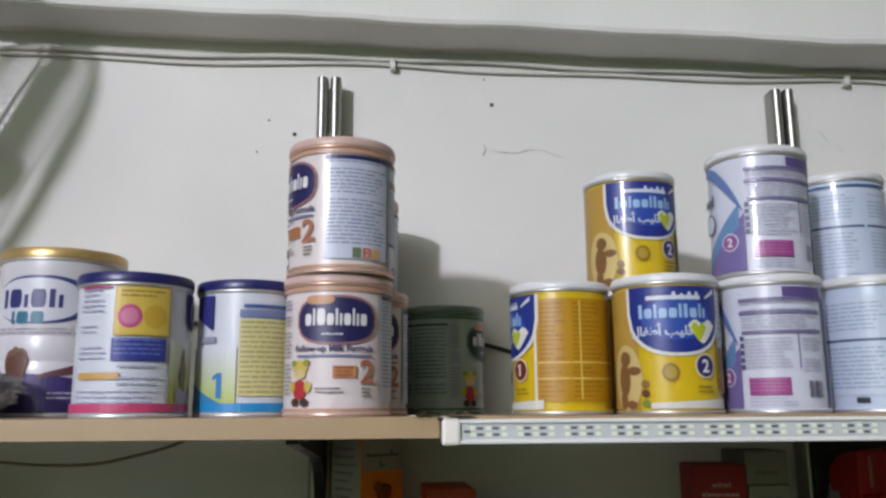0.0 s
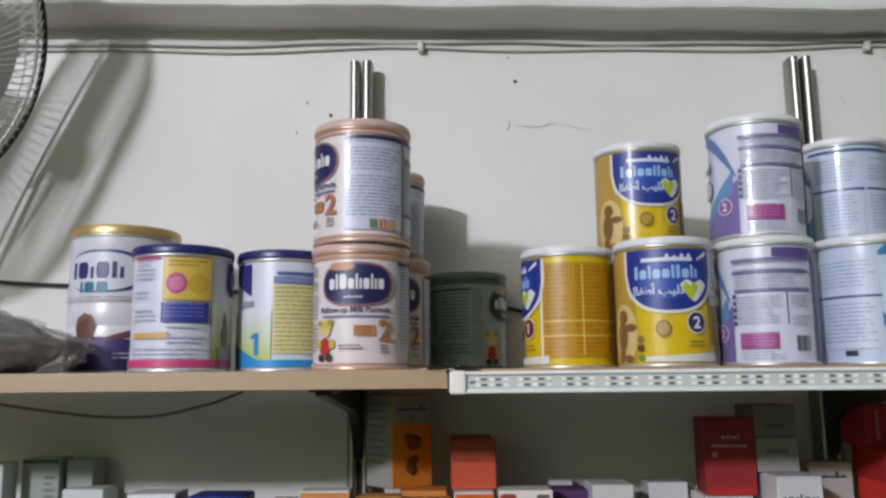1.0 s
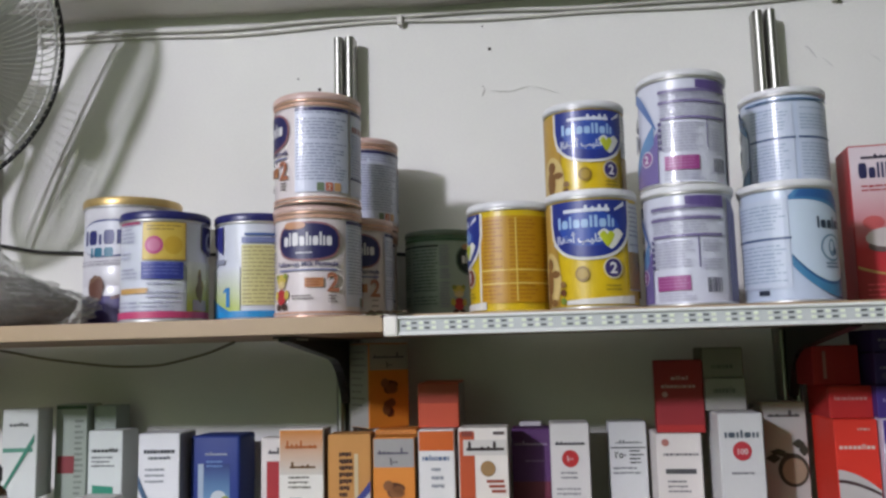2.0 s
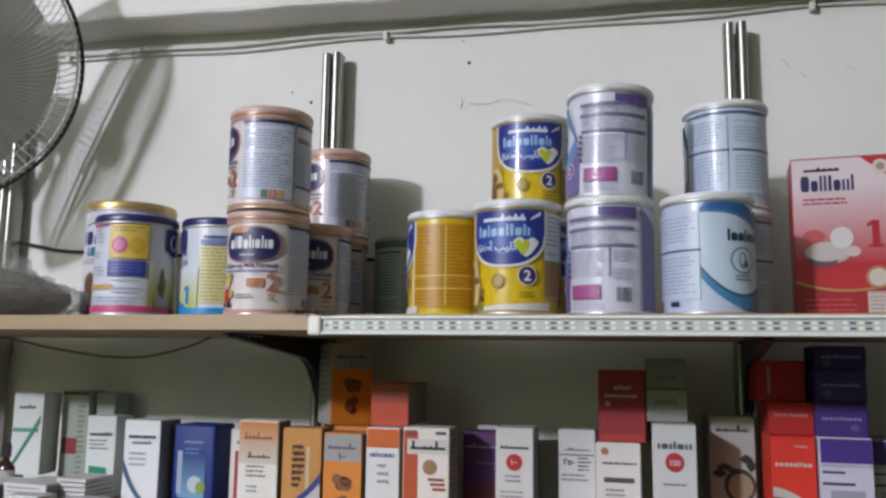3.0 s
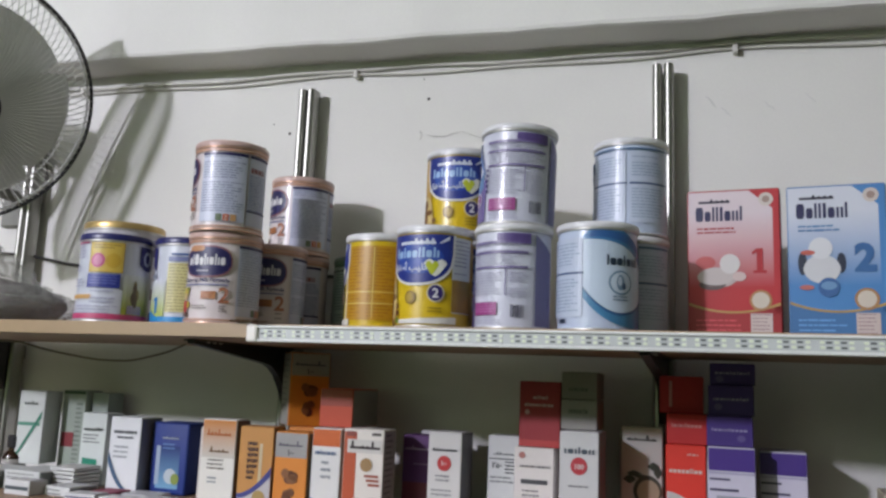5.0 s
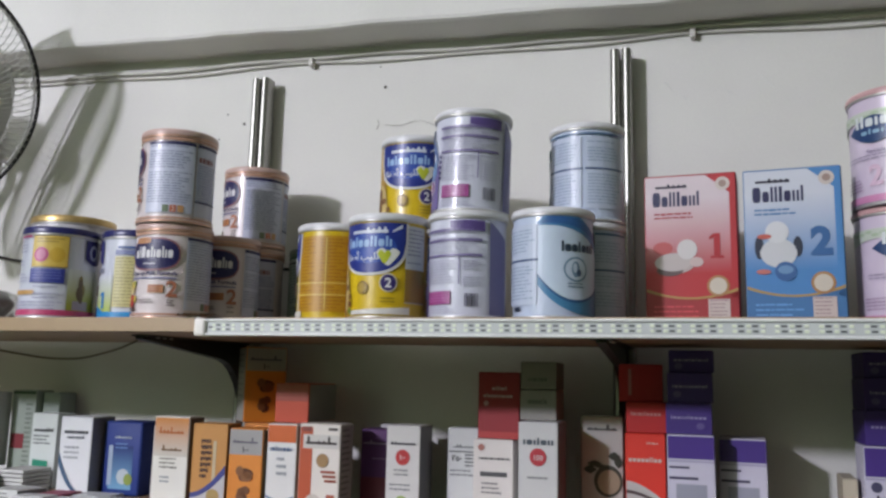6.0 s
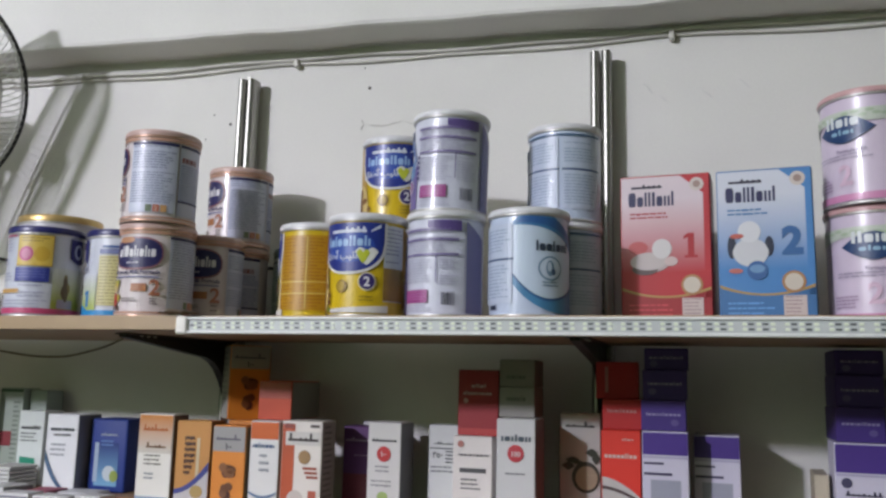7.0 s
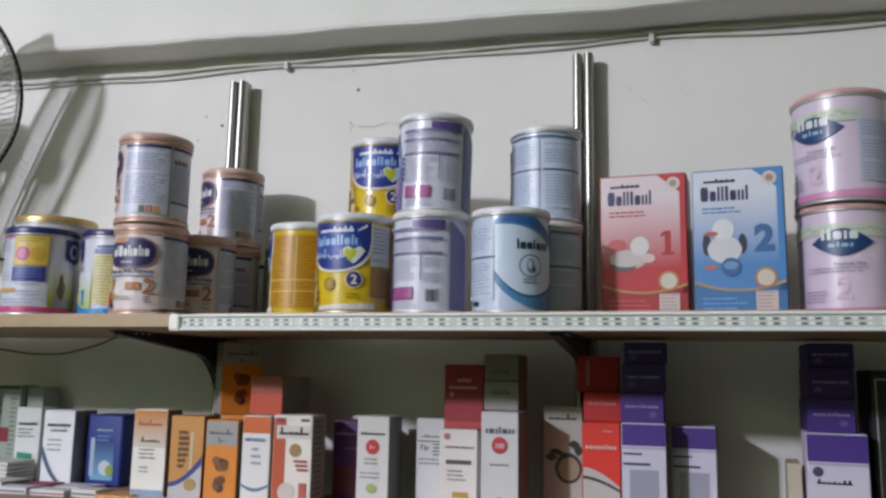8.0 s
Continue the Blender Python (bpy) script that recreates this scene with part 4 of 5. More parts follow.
def growth_tin(x, y, az, label, foot, numeral):
    r, h = 0.0508, 0.1280
    t = tin("milk_tin", x, y, SHELF_Z, r, h, label, mat("tin_cool", (222, 226, 238), 0.32, 0.0, 0.05, coat=0.3), NAVY_LID, TIN, lid_h=0.0100)
    put = on_tin(r, az)
    part("foot_band", strip(bmesh.new(), put, -180, 180, 0.0048, 0.0125, 64, 1), ink(foot), t)
    part("green_fade", strip(bmesh.new(), put, 31, 120, 0.0125, 0.0700, 14, 1), fade("fade_green", (166, 174, 60), (222, 226, 226), 0.020, 0.068), t)
    part("flank_text", strip(bmesh.new(), put, 40, 66, 0.0135, 0.0260, 6, 3), ink((170, 160, 180)), t)
    blot(t, put, 54, 0.0420, 10, 0.0220, ((136, 120, 60), (98, 76, 50)), 8, 2)
    part("badge", strip(bmesh.new(), put, 56, 96, lambda s: 0.0780 + 0.008 * abs(2 * s - 1) ** 2, 0.1130, 12, 2), ink((44, 44, 112)), t)
    part("maker_mark", oval(bmesh.new(), put, 72, 0.0960, 9, 0.0110, 14, 4), ink((206, 214, 232)), t)
    part("maker_mark", oval(bmesh.new(), put, 72, 0.0960, 5, 0.0070, 14, 5), ink((44, 44, 112)), t)
    if numeral:
        # the back of the tin: a tall yellow table
        table = part("table", strip(bmesh.new(), put, -32, 34, 0.0190, 0.0900, 14, 2), ink((222, 214, 150)), t)
        part("small_print", lines(bmesh.new(), put, -30, 32, 0.0200, 0.0880, 0.0046, rng, 0.42, 3, 0.15), ink((172, 162, 112)), table)
        part("table_head", strip(bmesh.new(), put, -32, 34, 0.0920, 0.0990, 12, 2), ink((120, 130, 176)), table)
        part("table_head", strip(bmesh.new(), put, -28, 34, 0.1010, 0.1040, 12, 2), ink((60, 96, 160)), table)
        part("green_fade", strip(bmesh.new(), put, -100, -34, 0.0125, 0.0640, 12, 1), fade("fade_lime", (184, 200, 104), (222, 226, 234), 0.016, 0.062), t)
        one = strip(bmesh.new(), put, -55, -49, 0.0170, 0.0400, 2, 3)
        strip(one, put, -60, -54.8, lambda q: 0.0335 + 0.002 * q, lambda q: 0.0365 + 0.0035 * q, 2, 3)
        part("numeral", one, ink((44, 132, 200)), t)
        part("badge", strip(bmesh.new(), put, -92, -62, lambda s: 0.0790 + 0.016 * (1 - s), 0.1130, 10, 2), ink((52, 54, 128)), t)
        part("print_line", strip(bmesh.new(), put, -84, -58, 0.0680, 0.0740, 6, 2), ink((150, 154, 172)), t)
        part("foot_sweep", strip(bmesh.new(), put, -100, -50, 0.0125, lambda s: 0.0200 * (1 - s) + 0.0126, 10, 2), ink((60, 140, 200)), t)
    else:
        panel = part("yellow_panel", strip(bmesh.new(), put, -25, 28, 0.0720, 0.1135, 12, 2), ink((228, 196, 88)), t)
        part("yellow_panel_rim", strip(bmesh.new(), put, -26.2, 29.2, 0.0708, 0.1147, 12, 1), ink((196, 160, 76)), panel)
        part("small_print", lines(bmesh.new(), put, -20, 24, 0.1030, 0.1110, 0.0040, rng, 0.4, 3), ink((150, 124, 60)), panel)
        part("round_sign", oval(bmesh.new(), put, -11, 0.0880, 11.5, 0.0105, 18, 3), ink((206, 84, 140)), panel)
        part("round_sign", oval(bmesh.new(), put, -11, 0.0880, 8, 0.0072, 16, 4), ink((220, 130, 168)), panel)
        part("round_sign", oval(bmesh.new(), put, 13, 0.0880, 11.5, 0.0105, 18, 3), ink((214, 176, 60)), panel)
        panel = part("blue_panel", strip(bmesh.new(), put, -27, 26, 0.0490, 0.0690, 12, 2), ink((46, 58, 150)), t)
        part("small_print", lines(bmesh.new(), put, -24, 23, 0.0520, 0.0680, 0.0040, rng, 0.35, 3), ink((120, 130, 200)), panel)
        bm = lines(bmesh.new(), put, -66, -32, 0.0480, 0.1120, 0.0046, rng, 0.35, 2, 0.4)
        lines(bm, put, -66, 26, 0.0140, 0.0280, 0.0046, rng, 0.35, 2, 0.4)
        lines(bm, put, -20, 26, 0.0290, 0.0450, 0.0050, rng, 0.35, 2, 0.2)
        part("small_print", bm, ink((176, 178, 206)), t)
        part("heading_bar", strip(bmesh.new(), put, -66, -30, 0.1125, 0.1150, 8, 2), ink((190, 70, 120)), t)
        part("orange_bar", strip(bmesh.new(), put, -64, -18, 0.0330, 0.0390, 10, 2), ink((214, 168, 100)), t)
    return t


growth_tin(-0.0716, 0.8035, -66, "white milk tin with pink foot, yellow panel and navy lid", (206, 74, 122), "")
growth_tin(0.0265, 0.849, -58, "white and green milk tin with blue foot and navy lid", (36, 146, 210), "1")


# ---- cereal boxes on the shelf ----
def milk_box(x, y, w, d, h, yaw, label, base, deep, numeral, ink_num, spot):
    t = card("milk_box", x, y, SHELF_Z, w, d, h, yaw, label, mat("card_" + numeral, base, 0.35, 0.0, 0.05, coat=0.2), "milk powder boxes", category="milk box")
    put, side = on_front(w, d), on_front(w, d, side=True)
    # right side: the deep front colour darkened to 0.72, shade painted in
    part("side_print_shade", strip(bmesh.new(), side, 0.001, d - 0.001, 0.001, h - 0.001, 2, 1), ink(tuple(int(c * 0.72) for c in deep)), t)
    part("front_tint", strip(bmesh.new(), put, 0.0012, w - 0.0012, 0.0340, h - 0.0012, 2, 1), fade("fade_front_" + numeral, deep, (236, 220, 226) if numeral == "1" else (228, 232, 244), 0.066, h - 0.030), t)
    part("foot_field", strip(bmesh.new(), put, 0.0012, w - 0.0012, 0.0012, lambda s: 0.034 + 0.010 * (2 * s - 1) ** 2, 14, 2), ink(tuple(int(c * 0.86) for c in deep)), t)
    part("gold_sweep", strip(bmesh.new(), put, 0.0012, w - 0.0012, lambda s: 0.034 + 0.010 * (2 * s - 1) ** 2, lambda s: 0.0365 + 0.011 * (2 * s - 1) ** 2, 14, 3), ink((196, 160, 92)), t)
    part("maker_mark", word(bmesh.new(), put, 0.010, 0.068, h - 0.0395, h - 0.0210, 'OollIoiil', random.Random(41), 3), ink((40, 40, 88)), t)
    part("maker_mark", script(bmesh.new(), put, 0.014, 0.052, h - 0.0185, h - 0.0070, 6, random.Random(42), 3), ink((52, 50, 70)), t)
    part("small_print", lines(bmesh.new(), put, 0.012, 0.062, h - 0.0560, h - 0.0480, 0.0050, rng, 0.45, 3), ink(tuple(int(c * 0.9) for c in deep)), t)
    part("edge_band", strip(bmesh.new(), put, w - 0.0085, w - 0.0012, 0.0340, h - 0.0015, 2, 2), ink(deep), t)
    part("corner_ribbon", strip(bmesh.new(), put, w - 0.036, w - 0.0012, lambda s: h - 0.0015 - 0.030 * s, lambda s: h - 0.0013, 6, 3), ink(deep), t)
    part("corner_seal", oval(bmesh.new(), put, w - 0.0160, h - 0.0135, 0.0085, 0.0085, 16, 4), ink((226, 214, 206)), t)
    part("corner_seal", oval(bmesh.new(), put, w - 0.0160, h - 0.0135, 0.0045, 0.0045, 12, 5), ink((176, 150, 140)), t)
    if numeral == "1":
        one = bmesh.new()
        strip(one, put, w - 0.0280, w - 0.0205, 0.0870, 0.1150, 2, 4)
        strip(one, put, w - 0.0320, w - 0.0165, 0.0840, 0.0872, 2, 4)
        strip(one, put, w - 0.0330, w - 0.0278, lambda q: 0.1070 + 0.003 * q, lambda q: 0.1110 + 0.004 * q, 2, 4)
        part("numeral", one, ink(ink_num), t)
    else:
        letters("numeral", numeral, put, w - 0.024, 0.0840, 0.0440, ink(ink_num), t, 1.0, 4, 0.0022)
    if numeral == "1":
        spots = ((0.022, 0.0980, 0.012, 0.0080, (206, 96, 96)), (0.036, 0.0790, 0.024, 0.0130, spot), (0.030, 0.0700, 0.016, 0.0070, (110, 92, 90)), (0.034, 0.0800, 0.022, 0.0110, (214, 204, 200)), (0.051, 0.0960, 0.012, 0.0125, (234, 230, 228)), (0.062, 0.0800, 0.008, 0.0060, (230, 206, 202)))
    else:
        spots = ((0.016, 0.0930, 0.005, 0.0140, (44, 52, 74)), (0.058, 0.0930, 0.005, 0.0120, (44, 52, 74)), (0.037, 0.0860, 0.020, 0.0170, spot), (0.036, 0.1110, 0.013, 0.0130, (236, 238, 242)), (0.022, 0.1060, 0.008, 0.0030, (206, 104, 90)), (0.020, 0.0640, 0.008, 0.0030, (206, 120, 110)), (0.044, 0.0640, 0.0115, 0.0115, (62, 108, 168)), (0.044, 0.0660, 0.0085, 0.0050, (120, 164, 208)))
    for i, (u, v, du, dv, c) in enumerate(spots):
        tagged(part("picture_spot", oval(bmesh.new(), put, u, v, du, dv, 14, 4 + 0.4 * i), ink(c), t), kind="stuff")
    part("round_seal", oval(bmesh.new(), put, w - 0.024, 0.0500, 0.0130, 0.0130, 18, 5), ink((188, 140, 92)), t)
    part("round_seal", oval(bmesh.new(), put, w - 0.024, 0.0500, 0.0100, 0.0100, 18, 6), ink((226, 216, 200)), t)
    part("text_panel", strip(bmesh.new(), put, w - 0.036, w - 0.0110, 0.0030, 0.0340, 2, 5), ink((222, 206, 200)), t)
    part("small_print", lines(bmesh.new(), put, w - 0.034, w - 0.013, 0.0050, 0.0330, 0.0044, rng, 0.35, 6), ink((176, 150, 150)), t)
    part("small_print", lines(bmesh.new(), put, 0.010, w - 0.045, 0.0080, 0.0260, 0.0060, rng, 0.3, 4), ink(tuple(min(255, c + 40) for c in deep)), t)


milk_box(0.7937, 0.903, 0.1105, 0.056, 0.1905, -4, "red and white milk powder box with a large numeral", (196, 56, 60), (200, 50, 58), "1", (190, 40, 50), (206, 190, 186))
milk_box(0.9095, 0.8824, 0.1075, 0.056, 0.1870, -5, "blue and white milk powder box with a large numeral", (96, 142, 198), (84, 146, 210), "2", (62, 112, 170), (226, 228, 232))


# ---- bag on the shelf ----
def plastic_bag():
    t = thing("plastic_bag", pose(-0.338, 0.850, SHELF_Z), "crumpled clear plastic bag with a grey padded roll inside", "plastic bag")
    bm = bmesh.new()
    bmesh.ops.create_icosphere(bm, subdivisions=5, radius=1.0)
    for v in bm.verts:
        p = v.co.copy()
        n = noise.noise(p * 1.6) * 0.10 + noise.noise(p * 4.0) * 0.04
        v.co = Vector((p.x * 0.118 * (1 + n), p.y * 0.085 * (1 + n), max(0.0, 0.030 + p.z * 0.036 * (1 + n) * (1.25 - 0.5 * p.x))))
    part("grey_roll", bm, GREY_LUMP, t, "dark grey padded roll", smooth=True)
    bm = bmesh.new()
    bmesh.ops.create_icosphere(bm, subdivisions=6, radius=1.0)
    for v in bm.verts:
        p = v.co.copy()
        up = max(0.0, p.z)
        fold = abs(noise.noise(p * 3.2 + Vector((3, 1, 2)))) * 0.34 + abs(noise.noise(p * 7.5)) * 0.20 + noise.noise(p * 17.0) * 0.06 - 0.10
        high = 0.038 + (0.085 * up * max(0.0, 0.55 - 0.9 * p.x) if p.z > 0 else 0.0)
        v.co = Vector((p.x * 0.140 * (1 + 0.5 * fold) * (1 - 0.25 * up) - 0.035 * up, p.y * 0.098 * (1 + fold) * (1 - 0.3 * up), max(0.0006, 0.034 + p.z * high * (1 + 1.2 * fold))))
    part("film", bm, CLEAR, t, "clear crumpled plastic film")


plastic_bag()


# ---- fan ----
def fan(centre, az, tilt, r):
    """A round fan on a wall arm: z of its own frame points out of the front."""
    axis = Vector((math.cos(radians(az)) * math.cos(radians(tilt)), math.sin(radians(az)) * math.cos(radians(tilt)), math.sin(radians(tilt))))
    m = Matrix.Translation(centre) @ axis.to_track_quat("Z", "Y").to_matrix().to_4x4()
    t = thing("wall_fan", m, "grey wire-guard fan mounted beside the shelf", "fan")
    for name, sign, depth, count, inner in (("front_guard", 1, 0.060, 104, 0.040), ("rear_guard", -1, 0.066, 90, 0.055)):
        bm = bmesh.new()
        for i in range(count):
            a = 2 * math.pi * i / count
            pts = []
            for k in range(9):
                s = k / 8
                rr = inner + (r - inner) * s
                z = sign * depth * (1 - max(0.0, (s - 0.25) / 0.75) ** 3.0)
                aa = a + (0.16 * s if sign > 0 else 0.0)
                pts.append((rr * math.cos(aa), rr * math.sin(aa), z))
            tube_bm(pts, 0.00085, 4, bm)
        for rr in ((0.45, 0.75) if sign < 0 else (0.72,)):
            s = (rr * r - inner) / (r - inner)
            z = sign * depth * (1 - max(0.0, (s - 0.25) / 0.75) ** 3.0)
            tube_bm([(rr * r * math.cos(b), rr * r * math.sin(b), z - sign * 0.0015) for b in [2 * math.pi * q / 48 for q in range(48)]], 0.001, 5, bm, closed=True)
        tagged(part(name, bm, WIRE, t, "fine radial wires"), kind="stuff")
    circle = [2 * math.pi * q / 72 for q in range(72)]
    part("rim_ring", tube_bm([(r * math.cos(b), r * math.sin(b), 0) for b in circle], 0.0036, 8, closed=True), DARK_PLASTIC, t, "dark rim ring", smooth=True)
    part("rim_ring", tube_bm([(r * 0.985 * math.cos(b), r * 0.985 * math.sin(b), -0.012) for b in circle], 0.0024, 8, closed=True), WIRE, t, smooth=True)
    part("hub_ring", tube_bm([(0.041 * math.cos(b), 0.041 * math.sin(b), 0.060) for b in circle[::2]], 0.0030, 8, closed=True), DARK_PLASTIC, t, smooth=True)
    part("hub_badge", lathe_bm([(0.038, 0.055), (0.038, 0.060), (0.032, 0.063), (0, 0.064)], 40), mat("hub_badge", (150, 142, 104), 0.4), t, "dull yellow-grey hub badge", smooth=True)
    part("hub_badge", lathe_bm([(0.017, 0.0630), (0.017, 0.0652), (0, 0.0656)], 28), DARK_PLASTIC, t, smooth=True)
    part("spinner", lathe_bm([(0.030, -0.02), (0.030, 0.020), (0.022, 0.030), (0, 0.033)], 32), GREY_PLASTIC, t, smooth=True)
    for i in range(5):
        bm = bmesh.new()
        grid = []
        for a in range(9):
            row = []
            for b in range(7):
                rad = 0.026 + (r * 0.80 - 0.026) * b / 6
                wid = radians(82) * (0.80 + 0.20 * math.sin(math.pi * min(1, b / 6 * 0.8 + 0.2)))
                ang = 2 * math.pi * i / 5 + wid * (a / 8 - 0.5)
                row.append(bm.verts.new((rad * math.cos(ang), rad * math.sin(ang), 0.022 * (a / 8 - 0.5) * (1 + b / 6) * 0.6)))
            grid.append(row)
        for a in range(8):
            for b in range(6):
                bm.faces.new((grid[a][b], grid[a + 1][b], grid[a + 1][b + 1], grid[a][b + 1]))
        bmesh.ops.solidify(bm, geom=list(bm.faces), thickness=0.002)
        part("blade", bm, mat("fan_blade", (206, 207, 201), 0.4, 0.0, 0.08), t, smooth=True)
    part("motor", lathe_bm([(0, -0.155), (0.030, -0.150), (0.046, -0.125), (0.050, -0.075), (0.044, -0.060), (0, -0.058)], 36), GREY_PLASTIC, t, smooth=True)
    inv = m.inverted()
    w0 = m @ Vector((0, 0, -0.12))
    part("arm", tube_bm([inv @ w0, inv @ (w0 + Vector((0, 0, -0.09))), inv @ Vector((w0.x - 0.02, w0.y + 0.03, w0.z - 0.14)), inv @ Vector((w0.x - 0.03, WALL_Y - 0.01, w0.z - 0.16))], 0.013, 12), GREY_PLASTIC, t, smooth=True)
    part("wall_plate", box_bm(-0.035, 0.035, -0.012, 0.0, -0.06, 0.06, 0.004), GREY_PLASTIC, t).matrix_local = inv @ pose(w0.x - 0.03, WALL_Y, w0.z - 0.16)


fan((-0.460, 0.831, 2.084), -21, -24, 0.2210)


# ---- medicine boxes on the lower shelf ----
def med(x0, x1, y, top, d, label, base, yaw=0, z=LOW_Z, lean=(0, 0)):
    w, h = x1 - x0, top - z
    t = card("medicine_box", (x0 + x1) / 2 - 0.0075 + 0.0100 * min(1.0, max(0.0, ((x0 + x1) / 2 - 0.56) / 0.10)), y, z, w, d, h, yaw, label, ink_card(base), lean=lean)
    return t, on_front(w, d), on_front(w, d, side=True), w, h


def ink_card(rgb):
    return mat("pack_%d_%d_%d" % rgb, rgb, 0.58, 0.0, 0.07, 70.0, gain=0.95)


def flat(t, name, put, u0, u1, v0, v1, rgb, k=2, label=""):
    return part(name, strip(bmesh.new(), put, u0, u1, v0, v1, 8, k), ink(rgb), t, label)


def print_lines(t, put, u0, u1, v0, v1, pitch, rgb, k=3, fill=0.4):
    return part("small_print", lines(bmesh.new(), put, u0, u1, v0, v1, pitch, rng, fill, k, 0.35), ink(rgb), t)


def mark(t, put, u0, u1, v0, v1, count, rgb, seed, k=3, joined=False):
    return part("maker_mark", (script if joined else word)(bmesh.new(), put, u0, u1, v0, v1, count, random.Random(seed), k), ink(rgb), t)


WHT, DIM = (226, 228, 230), (150, 154, 158)

# white box with a green slash, and the one leaning on it
t, f, s, w, h = med(-0.285, -0.232, 1.012, 1.556, 0.045, "white medicine box with a green slash", (206, 212, 208))
mark(t, f, 0.006, w - 0.006, h - 0.030, h - 0.024, 10, (70, 76, 74), 1)
print_lines(t, f, 0.006, w - 0.010, h - 0.052, h - 0.036, 0.006, (120, 126, 124))
part("green_slash", strip(bmesh.new(), f, 0.008, 0.040, lambda q: 0.030 - 0.024 * q, lambda q: 0.046 - 0.002 * q, 8, 3), ink((28, 150, 118)), t)
t, f, s, w, h = med(-0.181, -0.123, 0.966, 1.5555, 0.058, "white medicine box with a blue curve", WHT, 4)
# right side away from the lamp: its shade is put into a grey ink
flat(t, "side_print_shade", s, 0.001, 0.057, 0.001, h - 0.001, (150, 150, 158), 1)
mark(t, f, 0.008, w - 0.006, h - 0.026, h - 0.019, 12, (84, 90, 98), 2)
mark(t, f, 0.014, w - 0.012, h - 0.034, h - 0.029, 8, (110, 116, 124), 3)
print_lines(t, f, 0.010, w - 0.014, h - 0.066, h - 0.046, 0.008, (176, 182, 188))
part("blue_curve", strip(bmesh.new(), f, 0.001, 0.050, lambda q: 0.048 * (1 - q) ** 2.4 + 0.001, lambda q: 0.062 * (1 - q) ** 2.0 + 0.004, 14, 3), ink((72, 106, 140)), t)

# blue drum-like pack with a rounded top
t = thing("medicine_box", pose(-0.090, 1.022, LOW_Z), "deep blue medicine pack with rounded top and pale print", "medicine box", "medicine boxes")
bm = box_bm(-0.036, 0.036, -0.03, 0.03, 0, 0.116, 0.0045, segments=3)
part("carton", bm, ink_card((26, 52, 128)), t, smooth=True)
f = on_front(0.072, 0.06)
mark(t, f, 0.022, 0.054, 0.088, 0.096, 6, (206, 216, 232), 4, joined=True)
print_lines(t, f, 0.024, 0.054, 0.072, 0.082, 0.006, (110, 150, 206))
part("sky_field", strip(bmesh.new(), f, 0.014, 0.058, 0.010, 0.078, 4, 1), fade("fade_sky", (122, 176, 214), (26, 52, 128), 0.014, 0.076), t)
part("picture_spot", oval(bmesh.new(), f, 0.042, 0.030, 0.012, 0.012, 14, 3), ink((206, 216, 222)), t)
part("picture_spot", oval(bmesh.new(), f, 0.052, 0.026, 0.008, 0.009, 14, 4), ink((148, 166, 74)), t)
part("white_stripe", strip(bmesh.new(), f, 0.012, 0.020, 0.016, 0.078, 3, 3), ink((176, 194, 214)), t)

# white and orange syrup box
t, f, s, w, h = med(0.042, 0.099, 0.905, 1.5655, 0.040, "white syrup box with orange top", (226, 224, 216), 3)
# right side in a brown that includes its shade
flat(t, "side_print_shade", s, 0.001, 0.039, 0.001, h - 0.001, (122, 100, 82), 1)
part("orange_fade", strip(bmesh.new(), f, 0.001, w - 0.001, h - 0.056, h - 0.001, 2, 1), fade("fade_orange", (226, 222, 212), (216, 140, 62), h - 0.056, h - 0.004), t)
mark(t, f, 0.008, w - 0.008, h - 0.026, h - 0.014, 7, (196, 104, 34), 5, joined=True)
mark(t, f, 0.014, w - 0.010, h - 0.050, h - 0.040, 5, (120, 84, 48), 6, joined=True)
print_lines(t, f, 0.012, w - 0.014, h - 0.076, h - 0.058, 0.006, (140, 136, 126))
print_lines(t, f, 0.014, w - 0.020, h - 0.096, h - 0.084, 0.006, (150, 160, 170))
flat(t, "blue_foot", f, 0.001, w - 0.001, 0.002, 0.014, (150, 178, 206), 2)

# red and white box standing behind the syrup box
t, f, s, w, h = med(-0.006, 0.045, 0.968, 1.5480, 0.034, "red and white medicine box behind a syrup box", (214, 208, 204), 2)
flat(t, "red_field", f, 0.008, w - 0.001, 0.004, h - 0.030, (178, 34, 44), 2)
mark(t, f, 0.010, w - 0.008, h - 0.022, h - 0.012, 6, (90, 84, 92), 80, joined=True)

# ochre box with vertical name and blue sweep
t, f, s, w, h = med(0.104, 0.158, 0.912, 1.5575, 0.042, "ochre medicine box with a blue and white sweep", (196, 140, 72), 6)
# right side: the ochre again, darkened as shade
flat(t, "side_print_shade", s, 0.001, 0.041, 0.001, h - 0.001, (120, 84, 56), 1)
part("maker_mark", lines(bmesh.new(), f, 0.014, 0.032, 0.048, 0.102, 0.0082, random.Random(9), 0.66, 3, 0.45), ink((92, 62, 44)), t)
flat(t, "pale_bar", f, 0.033, 0.038, 0.044, 0.100, (224, 206, 166), 2)
part("blue_sweep", strip(bmesh.new(), f, 0.001, w - 0.001, lambda q: 0.020 + 0.034 * q ** 1.8, lambda q: 0.027 + 0.040 * q ** 1.8, 14, 3), ink((66, 74, 150)), t)
part("white_sweep", strip(bmesh.new(), f, 0.001, w - 0.001, 0.001, lambda q: 0.020 + 0.034 * q ** 1.8, 14, 2), ink((216, 212, 214)), t)
part("gold_seal", oval(bmesh.new(), f, 0.036, 0.024, 0.010, 0.009, 14, 4), ink((190, 160, 96)), t)

